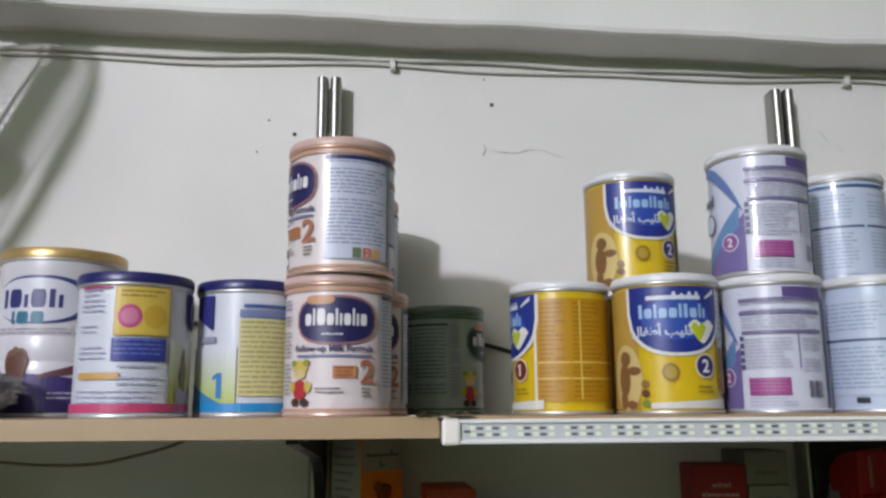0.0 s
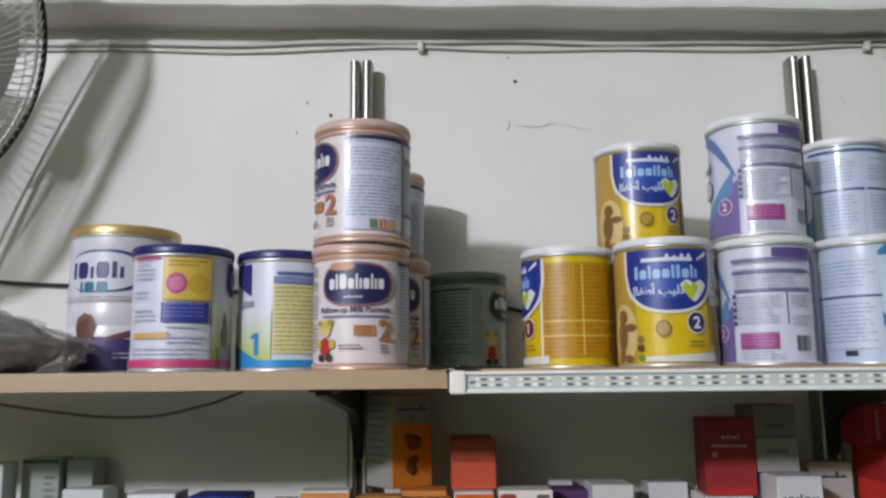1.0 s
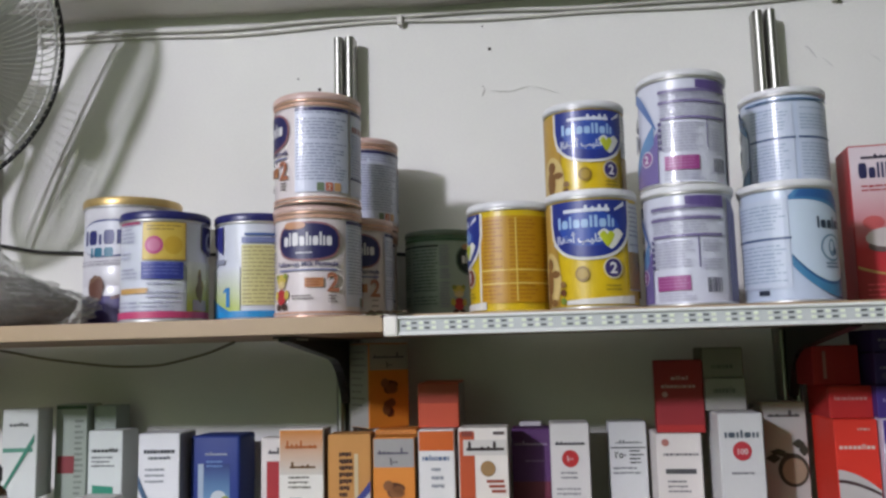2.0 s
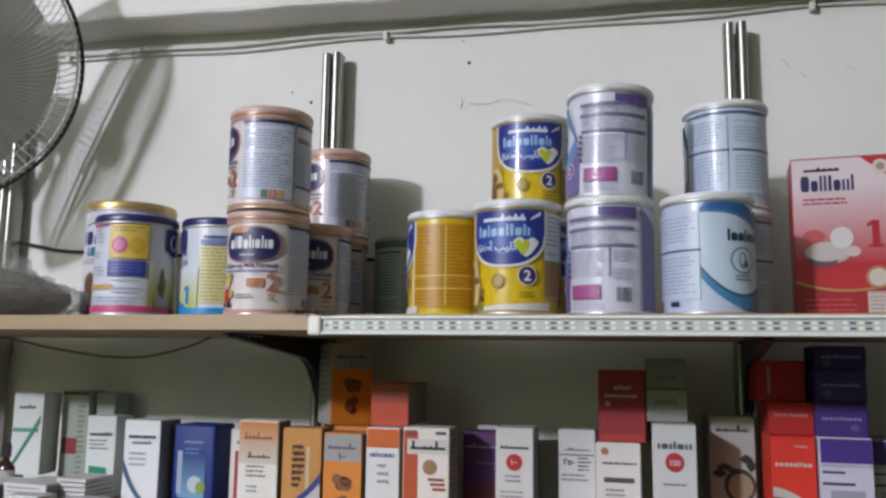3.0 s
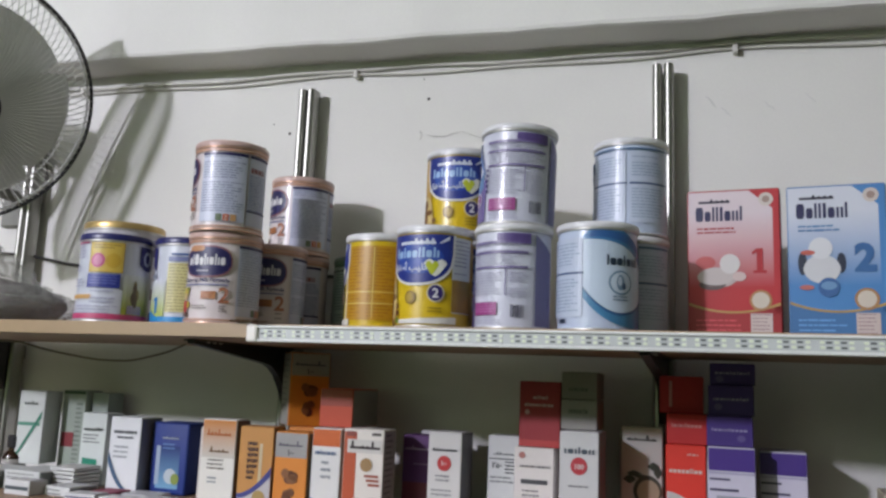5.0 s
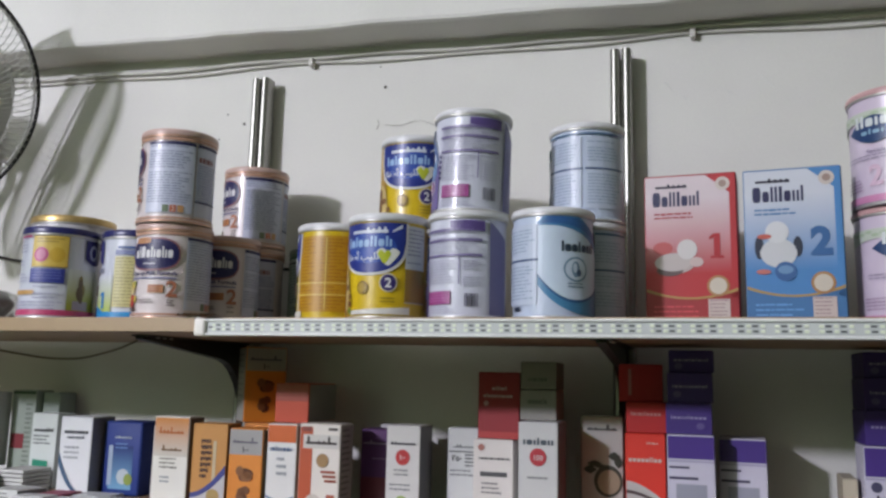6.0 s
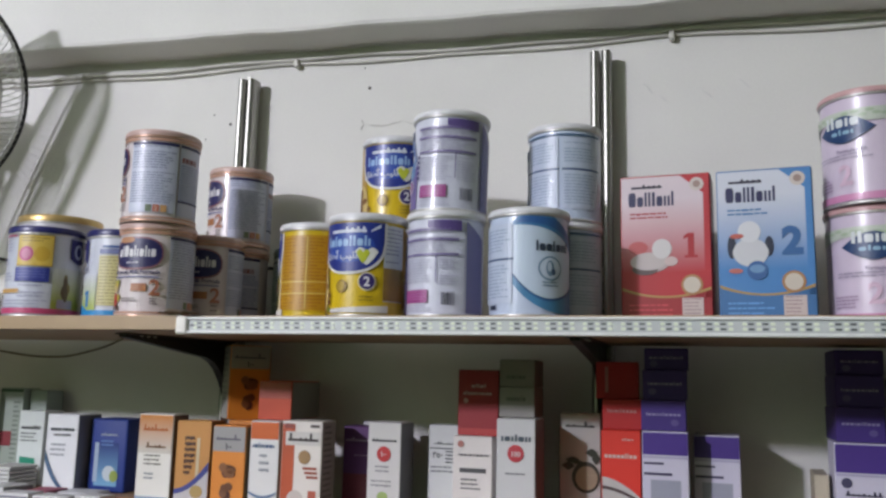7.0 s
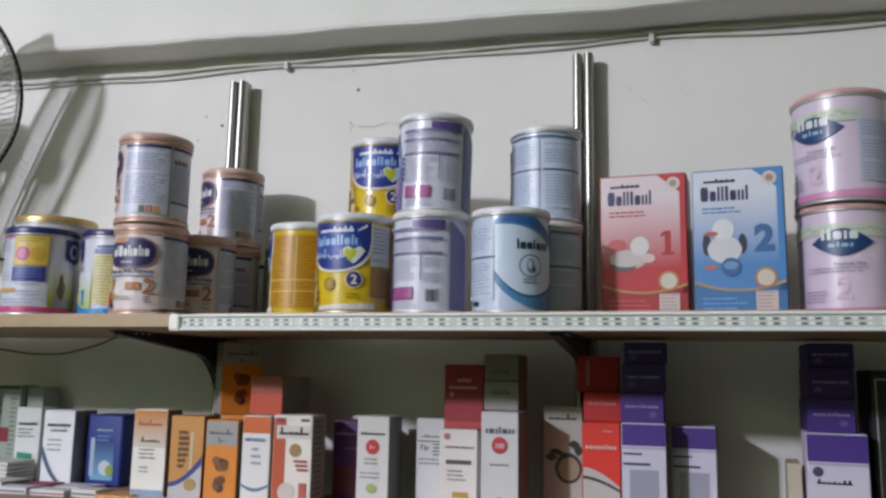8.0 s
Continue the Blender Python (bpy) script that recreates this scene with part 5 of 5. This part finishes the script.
# grey and orange syrup boxes marked one hundred
def hundred_box(x0, x1, y, top, z, yaw, label, d=0.045):
    t, f, s, w, h = med(x0, x1, y, top, d, label, (214, 132, 40), yaw, z)
    flat(t, "grey_top", f, 0.001, w - 0.001, h - 0.036, h - 0.001, (176, 174, 172), 1)
    # right side: dimmer ink stands in for the shade on it
    flat(t, "side_print_shade", s, 0.001, d - 0.001, 0.001, h - 0.001, (150, 122, 84), 1)
    sl = on_front(w, d, back=True)
    flat(t, "side_print_shade", sl, 0.001, d - 0.001, 0.001, h - 0.001, (176, 174, 166), 1)
    print_lines(t, sl, 0.006, d - 0.006, 0.030, h - 0.010, 0.009, (126, 124, 118), 3, 0.3)
    mark(t, f, 0.006, w - 0.008, h - 0.022, h - 0.012, 7, (104, 100, 116), 7, joined=True)
    letters("print", "\u0661\u0660\u0660", f, w / 2, h - 0.0330, 0.0120, ink((58, 54, 66)), t, 1.0, 3, 0.0003)
    blot(t, f, w / 2, 0.056, 0.018, 0.014, ((112, 62, 30), (150, 96, 52)), 41, 3)
    blot(t, f, w / 2, 0.030, 0.012, 0.018, ((98, 54, 30), (132, 82, 44)), 42, 3)


hundred_box(0.160, 0.213, 0.918, 1.5525, LOW_Z, 2, "orange syrup box with grey top")
hundred_box(0.131, 0.194, 1.006, 1.6715, LOW_Z + 0.1235, 42, "orange and grey syrup box stacked up under the shelf board", 0.055)
t, f, s, w, h = med(0.150, 0.206, 0.972, LOW_Z + 0.1230, 0.052, "orange syrup box standing in the second row", (206, 130, 50))

# white box with orange top, and the orange box lying on it
t, f, s, w, h = med(0.2165, 0.262, 0.926, 1.5605, 0.045, "white syrup box with bright orange top", (224, 224, 222), 2)
flat(t, "orange_top", f, 0.001, w - 0.001, h - 0.025, h - 0.001, (226, 106, 26), 1)
# right side toned down in its ink, as turned from the lamp
flat(t, "side_print_shade", s, 0.001, 0.044, 0.001, h - 0.001, (160, 110, 76), 1)
mark(t, f, 0.005, w - 0.006, h - 0.037, h - 0.030, 9, (120, 140, 176), 8)
print_lines(t, f, 0.016, w - 0.012, h - 0.066, h - 0.046, 0.010, (170, 176, 184))
part("blue_curve", strip(bmesh.new(), f, 0.001, w - 0.001, lambda q: 0.026 - 0.008 * math.sin(math.pi * q), lambda q: 0.029 - 0.006 * math.sin(math.pi * q), 12, 3), ink((112, 140, 176)), t)
t, f, s, w, h = med(0.213, 0.2655, 0.950, 1.6180, 0.104, "red-orange medicine box lying across other boxes", (192, 74, 42), 3, 1.5617)
flat(t, "dark_band", f, 0.001, w - 0.001, h * 0.55, h - 0.001, (172, 62, 36), 1)
flat(t, "side_print_shade", s, 0.001, 0.103, 0.001, h - 0.001, (150, 146, 132), 1)

# orange and white box with a tan disc
t, f, s, w, h = med(0.2675, 0.329, 0.926, 1.5625, 0.048, "white and rust-orange medicine box with a tan disc", (228, 222, 214), 2)
flat(t, "rust_side", f, 0.001, 0.020, 0.001, h - 0.004, (206, 90, 46), 1)
flat(t, "name_plate", f, 0.006, w - 0.002, h - 0.033, h - 0.014, (232, 228, 222), 2)
mark(t, f, 0.010, w - 0.005, h - 0.030, h - 0.016, 6, (58, 46, 46), 10, joined=True)
flat(t, "tag", f, 0.004, 0.018, h - 0.010, h - 0.003, (150, 66, 52), 3)
flat(t, "tag", f, w - 0.018, w - 0.004, h - 0.008, h - 0.004, (96, 86, 84), 3)
part("tan_disc", oval(bmesh.new(), f, 0.036, h - 0.049, 0.0092, 0.0095, 16, 3), ink((176, 140, 92)), t)
bm = bmesh.new()
for i in range(3):
    strip(bm, f, 0.034 + 0.003 * i, w - 0.006 + 0.001 * i, h - 0.066 - 0.006 * i, h - 0.0625 - 0.006 * i, 2, 3)
part("small_print", bm, ink((168, 76, 50)), t)
part("picture_spot", oval(bmesh.new(), f, 0.024, 0.020, 0.013, 0.014, 14, 4), ink((226, 216, 208)), t)
flat(t, "tag", f, w - 0.018, w - 0.006, 0.012, 0.034, (196, 100, 76), 3)
# right side painted a shaded grey under its small print
flat(t, "side_print_shade", s, 0.001, 0.047, 0.001, h - 0.001, (170, 160, 150), 1)
print_lines(t, s, 0.006, 0.040, 0.010, h - 0.006, 0.008, (110, 100, 96))

# purple box
t, f, s, w, h = med(0.328, 0.379, 1.004, 1.5535, 0.05, "dark purple medicine box set back on the shelf", (82, 40, 96), 1)
mark(t, f, 0.004, w - 0.004, h - 0.022, h - 0.015, 9, (190, 170, 200), 12, joined=True)
print_lines(t, f, 0.018, w - 0.006, h - 0.050, h - 0.040, 0.005, (150, 116, 160))
flat(t, "crimson_foot", f, 0.001, w - 0.001, 0.012, 0.052, (112, 38, 62), 2)
t, f, s, w, h = med(0.336, 0.366, 1.058, 1.5585, 0.03, "white medicine box behind the purple one", (200, 196, 200), 0)

# white box with a red disc
t, f, s, w, h = med(0.380, 0.4295, 0.974, 1.5625, 0.060, "white medicine box with a red disc", (214, 212, 210), 2)
# shade on the right side painted as mid grey
flat(t, "side_print_shade", s, 0.001, 0.059, 0.001, h - 0.001, (136, 138, 146), 1)
mark(t, f, 0.006, w - 0.006, h - 0.028, h - 0.019, 7, (70, 68, 76), 13, joined=True)
part("red_disc", oval(bmesh.new(), f, 0.0245, h - 0.0435, 0.0105, 0.0108, 18, 3), ink((206, 52, 56)), t)
letters("print", "\u0661\u0660\u0660", f, 0.0245, h - 0.0468, 0.0100, ink((240, 230, 228)), t, 1.0, 4, 0.0002)
print_lines(t, f, 0.012, w - 0.012, h - 0.068, h - 0.060, 0.006, (150, 150, 156))
print_lines(t, f, 0.006, w - 0.008, h - 0.088, h - 0.080, 0.006, (160, 160, 164))
part("green_leaf", oval(bmesh.new(), f, 0.024, 0.026, 0.008, 0.007, 12, 3), ink((176, 200, 120)), t)

# small white box marked 250
t, f, s, w, h = med(0.456, 0.505, 1.022, 1.5595, 0.05, "white medicine box with black print", (206, 208, 208), 1)
mark(t, f, 0.008, w - 0.006, h - 0.028, h - 0.023, 8, (120, 124, 126), 14, joined=True)
flat(t, "rule", f, 0.002, w - 0.002, h - 0.0335, h - 0.032, (70, 74, 78), 3)
letters("print", "\u0662\u0665\u0660", f, 0.014, h - 0.0460, 0.0120, ink((60, 62, 66)), t, 1.0, 3, 0.0002)
print_lines(t, f, 0.026, w - 0.004, h - 0.052, h - 0.036, 0.005, (70, 72, 76))
print_lines(t, f, 0.004, w - 0.006, h - 0.068, h - 0.058, 0.006, (150, 152, 156))

# white box with a grey bar and the dark red box on top of it
t, f, s, w, h = med(0.511, 0.566, 0.962, 1.5495, 0.070, "white medicine box with a dark bar and rust foot", (222, 216, 212), 1)
part("crest", oval(bmesh.new(), f, 0.011, h - 0.010, 0.0045, 0.0045, 12, 3), ink((196, 130, 120)), t)
mark(t, f, 0.008, w - 0.004, h - 0.026, h - 0.022, 12, (120, 116, 120), 15)
flat(t, "grey_bar", f, 0.010, w - 0.008, h - 0.048, h - 0.042, (92, 92, 96), 3)
print_lines(t, f, 0.012, w - 0.012, h - 0.068, h - 0.056, 0.006, (140, 136, 140))
flat(t, "ochre_tag", f, 0.020, w - 0.012, 0.022, 0.030, (206, 168, 74), 3)
flat(t, "rust_foot", f, 0.001, w - 0.001, 0.001, 0.016, (164, 56, 38), 3)
t, f, s, w, h = med(0.514, 0.573, 0.969, 1.6400, 0.062, "dark red medicine box turned upside down on a white one", (142, 22, 32), -4, 1.5503)
# lit strip below the shelf's shadow line, painted as brighter red
flat(t, "lit_foot", f, 0.001, w - 0.001, 0.001, 0.010, (190, 44, 44), 2)
mark(t, f, 0.020, 0.042, h - 0.024, h - 0.019, 5, (214, 170, 170), 16)
mark(t, f, 0.008, 0.050, h - 0.034, h - 0.029, 12, (214, 176, 176), 17)
part("small_mark", oval(bmesh.new(), f, 0.012, h - 0.042, 0.0035, 0.0035, 10, 3), ink((206, 150, 150)), t)
# shaded copy of the dark red on the right side
flat(t, "side_print_shade", s, 0.001, 0.061, 0.001, h - 0.001, (92, 16, 26), 1)

# white box with a pink disc and two grey boxes stacked on it
t, f, s, w, h = med(0.577, 0.628, 0.926, 1.5765, 0.070, "white medicine box with a pink-red disc", (206, 206, 206), 1)
mark(t, f, 0.006, w - 0.004, h - 0.028, h - 0.019, 7, (88, 100, 112), 18)
part("pink_disc", oval(bmesh.new(), f, 0.0255, h - 0.0435, 0.0108, 0.0112, 18, 3), ink((206, 62, 74)), t)
letters("print", "100", f, 0.0255, h - 0.0472, 0.0090, ink((226, 206, 206)), t, 1.0, 4, 0.0003)
print_lines(t, f, 0.012, w - 0.012, h - 0.072, h - 0.062, 0.006, (150, 150, 154))
part("green_leaf", oval(bmesh.new(), f, 0.026, 0.024, 0.008, 0.008, 12, 3), ink((186, 204, 120)), t)
# right side: greyer ink, shade included
flat(t, "side_print_shade", s, 0.001, 0.069, 0.001, h - 0.001, (160, 160, 168), 1)
t, f, s, w, h = med(0.571, 0.620, 0.966, 1.6170, 0.070, "grey medicine box lying on a white one", (142, 139, 133), 1, 1.5775)
mark(t, f, 0.010, w - 0.012, h - 0.018, h - 0.010, 8, (110, 108, 106), 19)
t, f, s, w, h = med(0.5705, 0.6195, 0.969, 1.6550, 0.070, "grey medicine box at the top of a stack", (130, 127, 121), 1, 1.6180)
mark(t, f, 0.010, w - 0.012, h - 0.026, h - 0.019, 8, (106, 104, 102), 20)

# silver box with a printed sprig
t, f, s, w, h = med(0.6395, 0.6955, 1.016, 1.5830, 0.040, "silver-grey medicine box with a dark printed sprig", (176, 178, 172), 3)
mark(t, f, 0.008, w - 0.008, h - 0.020, h - 0.010, 5, (96, 98, 94), 22, joined=True)
part("dark_ring", oval(bmesh.new(), f, 0.036, h - 0.085, 0.019, 0.021, 20, 3), ink((64, 66, 54)), t)
part("pale_disc", oval(bmesh.new(), f, 0.037, h - 0.086, 0.015, 0.016, 18, 4), ink((166, 150, 124)), t)
bm = bmesh.new()
for u, v, du, dv in ((0.012, 0.070, 0.009, 0.006), (0.018, 0.062, 0.010, 0.004), (0.044, 0.052, 0.008, 0.006), (0.050, 0.060, 0.006, 0.008), (0.028, 0.066, 0.010, 0.003)):
    oval(bm, f, u, h - v, du, dv, 10, 5, 1.2)
part("sprig", bm, ink((58, 64, 52)), t)
# right side: the silver-grey darkened for shade
flat(t, "side_print_shade", s, 0.001, 0.039, 0.001, h - 0.001, (140, 140, 136), 1)
t, f, s, w, h = med(0.634, 0.664, 1.046, 1.5780, 0.03, "grey medicine box behind the silver one", (150, 150, 150), 0)

# red box and the red ones on top
t, f, s, w, h = med(0.7055, 0.7545, 0.940, 1.5665, 0.085, "orange-red medicine box with a white curved foot", (216, 50, 34), 1)
mark(t, f, 0.004, w - 0.004, h - 0.034, h - 0.028, 9, (236, 206, 196), 23)
mark(t, f, 0.026, w - 0.008, h - 0.012, h - 0.009, 4, (230, 190, 180), 24)
part("white_foot", strip(bmesh.new(), f, 0.001, w - 0.001, 0.001, lambda q: 0.075 - 0.024 * q ** 1.7, 12, 2), ink((214, 208, 206)), t)
part("dark_curve", strip(bmesh.new(), f, 0.001, w - 0.001, lambda q: 0.060 - 0.016 * q ** 1.7, lambda q: 0.064 - 0.016 * q ** 1.7, 12, 3), ink((90, 70, 72)), t)
t, f, s, w, h = med(0.706, 0.756, 0.952, 1.6050, 0.085, "red medicine box lying on another red box", (176, 32, 32), 1, 1.5675)
mark(t, f, 0.006, w - 0.006, h - 0.016, h - 0.011, 10, (214, 140, 136), 25)
t, f, s, w, h = med(0.6955, 0.7515, 0.973, 1.6540, 0.060, "dark red medicine box at the top of a stack", (176, 30, 40), 4, 1.6060)
part("maker_mark", strip(bmesh.new(), f, 0.012, 0.016, 0.008, h - 0.006, 2, 3), ink((206, 130, 134)), t)

# purple and white boxes
def purple_box(x0, x1, y, top, d, label, yaw=1, cut=0.028, bars=True):
    t, f, s, w, h = med(x0, x1, y, top, d, label, (206, 202, 220), yaw)
    flat(t, "purple_top", f, 0.0008, w - 0.0008, h - cut, h - 0.001, (86, 60, 152), 1)
    # right side: darker violet as the shaded copy of the top band
    flat(t, "purple_side", s, 0.001, d - 0.001, h - cut, h - 0.001, (64, 42, 120), 1)
    flat(t, "rule", f, 0.001, w - 0.001, h - cut - 0.004, h - cut - 0.0015, (196, 190, 220), 3)
    if bars:
        flat(t, "text_bar", f, 0.002, 0.026, h - cut - 0.0115, h - cut - 0.009, (84, 78, 112), 3)
        flat(t, "text_bar", f, 0.002, 0.036, h - cut - 0.0245, h - cut - 0.0215, (84, 78, 112), 3)
        flat(t, "grey_window", f, 0.010, w - 0.010, 0.020, h - cut - 0.030, (176, 178, 196), 2)
    # lower right side: the pale lilac card, darkened as shade
    flat(t, "side_print_shade", s, 0.001, d - 0.001, 0.001, h - cut - 0.001, (160, 158, 178), 1)
    return t, f, s, w, h


purple_box(0.757, 0.813, 0.932, 1.5675, 0.075, "white medicine box with violet top")
purple_box(0.818, 0.8745, 0.973, 1.5630, 0.075, "white medicine box with violet top, standing a little back", -2)
t, f, s, w, h = purple_box(0.981, 1.051, 0.960, 1.5610, 0.075, "large white and violet medicine box with a round crest", -2, 0.034, False)
part("crest", oval(bmesh.new(), f, 0.012, h - 0.046, 0.006, 0.006, 14, 4), ink((86, 84, 116)), t)
mark(t, f, 0.010, 0.050, h - 0.062, h - 0.055, 7, (60, 56, 84), 33, 4, joined=True)


def violet_pile(x0, x1, y, z, tops, seed):
    for i, top in enumerate(tops):
        t, f, s, w, h = med(x0 + 0.002 * i, x1 + 0.002 * i, y + 0.006 * i, top, 0.080, "dark violet medicine box lying in a stack", (66, 44, 122), 1, z)
        mark(t, f, 0.006, w - 0.006, h * 0.50, h * 0.50 + 0.004, 11, (170, 160, 206), seed + i)
        part("small_mark", oval(bmesh.new(), f, 0.012 if i else w - 0.014, h * 0.28, 0.005, 0.004, 10, 3), ink((110, 96, 160)), t)
        z = top + 0.0008


violet_pile(0.756, 0.811, 0.938, 1.5685, (1.6060, 1.6440, 1.6720), 50)
violet_pile(0.986, 1.041, 0.972, 1.5620, (1.6030, 1.6420, 1.6735), 60)
t, f, s, w, h = med(0.960, 0.977, 0.985, 1.5200, 0.080, "beige card medicine box beside the violet stack", (186, 176, 156), -3)
t, f, s, w, h = med(1.062, 1.125, 0.985, 1.6400, 0.070, "black medicine box with white outlines", (40, 40, 44), 4)
part("white_outline", strip(bmesh.new(), f, 0.004, 0.006, 0.02, h - 0.01, 2, 3), ink((190, 190, 194)), t)
part("white_outline", strip(bmesh.new(), f, 0.006, 0.050, h - 0.012, h - 0.010, 4, 3), ink((190, 190, 194)), t)

# the left end of the lower shelf
t, f, s, w, h = med(-0.400, -0.350, 0.985, 1.5900, 0.050, "white medicine box with a green cross-line", (206, 210, 206), 10, LOW_Z + 0.03)
part("green_line", strip(bmesh.new(), f, 0.004, w - 0.004, lambda q: 0.010 + 0.070 * q, lambda q: 0.018 + 0.074 * q, 10, 3), ink((52, 140, 112)), t)
part("green_line", strip(bmesh.new(), f, 0.002, w - 0.006, 0.066, 0.072, 4, 3), ink((92, 160, 136)), t)
mark(t, f, 0.010, w - 0.012, h - 0.024, h - 0.018, 7, (130, 136, 132), 70)
t, f, s, w, h = med(-0.348, -0.300, 1.030, 1.5930, 0.045, "grey-green medicine box with a red field", (150, 160, 148), 4)
flat(t, "red_field", f, 0.004, 0.030, 0.060, 0.085, (140, 40, 48), 2)
flat(t, "green_top", f, 0.001, w - 0.001, h - 0.006, h - 0.001, (52, 84, 58), 2)
print_lines(t, f, 0.030, w - 0.004, 0.030, h - 0.014, 0.008, (120, 130, 120))
t, f, s, w, h = med(-0.298, -0.262, 1.045, 1.5900, 0.040, "grey-green medicine box against the wall", (146, 156, 146), 0)
for i, (x0, x1, y, top, d) in enumerate(((-0.405, -0.340, 0.890, 1.4620, 0.085), (-0.338, -0.262, 0.905, 1.4640, 0.085), (-0.232, -0.178, 0.885, 1.4480, 0.055))):
    t, f, s, w, h = med(x0, x1, y, top, d, "white medicine box lying flat at the shelf edge", (206, 208, 206), 3 - 4 * i)
    print_lines(t, f, 0.008, w - 0.010, 0.004, h - 0.004, 0.006, (120, 124, 124), 2, 0.3)
    # right end painted darker than the white card, as shade
    flat(t, "side_print_shade", s, 0.001, d - 0.001, 0.001, h - 0.001, (140, 146, 142), 1)
t = thing("leaflet_stack", pose(-0.252, 0.962, LOW_Z), "small stack of thin white cards", "card stack")
for i in range(6):
    part("card", box_bm(-0.026 + 0.001 * (i % 3), 0.026 + 0.001 * (i % 2), -0.03, 0.03, i * 0.0065, i * 0.0065 + 0.0050, 0.0006, segments=1), ink_card((206, 206, 202)), t)
for i, (x0, x1, y, top, c) in enumerate(((-0.122, -0.060, 0.930, 1.4400, (206, 206, 208)), (-0.160, -0.118, 0.905, 1.4430, (150, 60, 84)), (0.000, 0.060, 0.880, 1.4400, (200, 150, 96)))):
    t, f, s, w, h = med(x0, x1, y, top, 0.05, "thin medicine packet lying flat at the shelf edge", c, 4)


def bottle(x, y, z, label):
    t = thing("medicine_bottle", pose(x, y, z), label, "bottle")
    part("glass", lathe_bm([(0, 0), (0.018, 0), (0.020, 0.003), (0.020, 0.040), (0.016, 0.048), (0.011, 0.052), (0.011, 0.058), (0, 0.058)], 28), mat("brown_glass", (52, 36, 26), 0.12, 0.0, 0.1, coat=0.5), t, smooth=True)
    part("cap", lathe_bm([(0.013, 0.0565), (0.0138, 0.058), (0.0138, 0.075), (0.012, 0.077), (0, 0.077)], 28), DARK_PLASTIC, t, smooth=True)
    part("label", lathe_bm([(0.0203, 0.008), (0.0205, 0.009), (0.0205, 0.036), (0.0203, 0.037)], 28), ink((180, 176, 170)), t, smooth=True)


for i, (x0, x1, y, top) in enumerate(((-0.172, -0.118, 0.868, 1.4440), (-0.112, -0.050, 0.872, 1.4425), (-0.044, 0.002, 0.880, 1.4455), (-0.290, -0.236, 0.862, 1.4560), (0.068, 0.118, 0.868, 1.4400))):
    t, f, s, w, h = med(x0, x1, y, top, 0.035, "small white medicine box lying flat at the shelf edge", (206, 206, 206), 5 - 3 * i)
    flat(t, "top_stripe", f, 0.002, w - 0.002, h * 0.35, h * 0.6, ((96, 104, 128), (150, 60, 84), (120, 124, 128), (90, 100, 104), (176, 120, 70))[i], 2)


bottle(-0.452, 0.955, LOW_Z, "small brown medicine bottle with black cap")
bottle(-0.415, 0.990, LOW_Z, "small brown medicine bottle with black cap")


# ---- torn tape at the joint of the upper shelf ----
t = thing("torn_tape", pose(0.212, 0.735, SHELF_Z), "crumpled brown tape scrap at the shelf joint", "tape")
bm = bmesh.new()
rows = []
for i in range(13):
    row = []
    for j in range(5):
        p = Vector((-0.024 + 0.004 * i, -0.016 + 0.007 * j, 0))
        row.append(bm.verts.new((p.x, p.y, 0.0012 + 0.0040 * abs(noise.noise(p * 160)) + 0.0010 * (i % 2))))
    rows.append(row)
for a, b in zip(rows, rows[1:]):
    for j in range(4):
        bm.faces.new((a[j], b[j], b[j + 1], a[j + 1]))
bmesh.ops.solidify(bm, geom=list(bm.faces), thickness=0.0008)
part("scrap", bm, mat("brown_tape", (120, 96, 70), 0.35, 0.0, 0.2, 60.0, 0.2), t)


# ---- lamps ----
t = thing("ceiling_bulb", pose(*LAMP_AT), "white globe lamp hanging from the ceiling", "lamp")
part("rod", tube_bm([(0, 0, 0.085), (0, 0, 3.60 - LAMP_AT[2])], 0.008), WHITE_PLASTIC, t)
part("socket", lathe_bm([(0.022, 0.076), (0.024, 0.080), (0.024, 0.11), (0.012, 0.125), (0, 0.125)], 28), WHITE_PLASTIC, t, smooth=True)
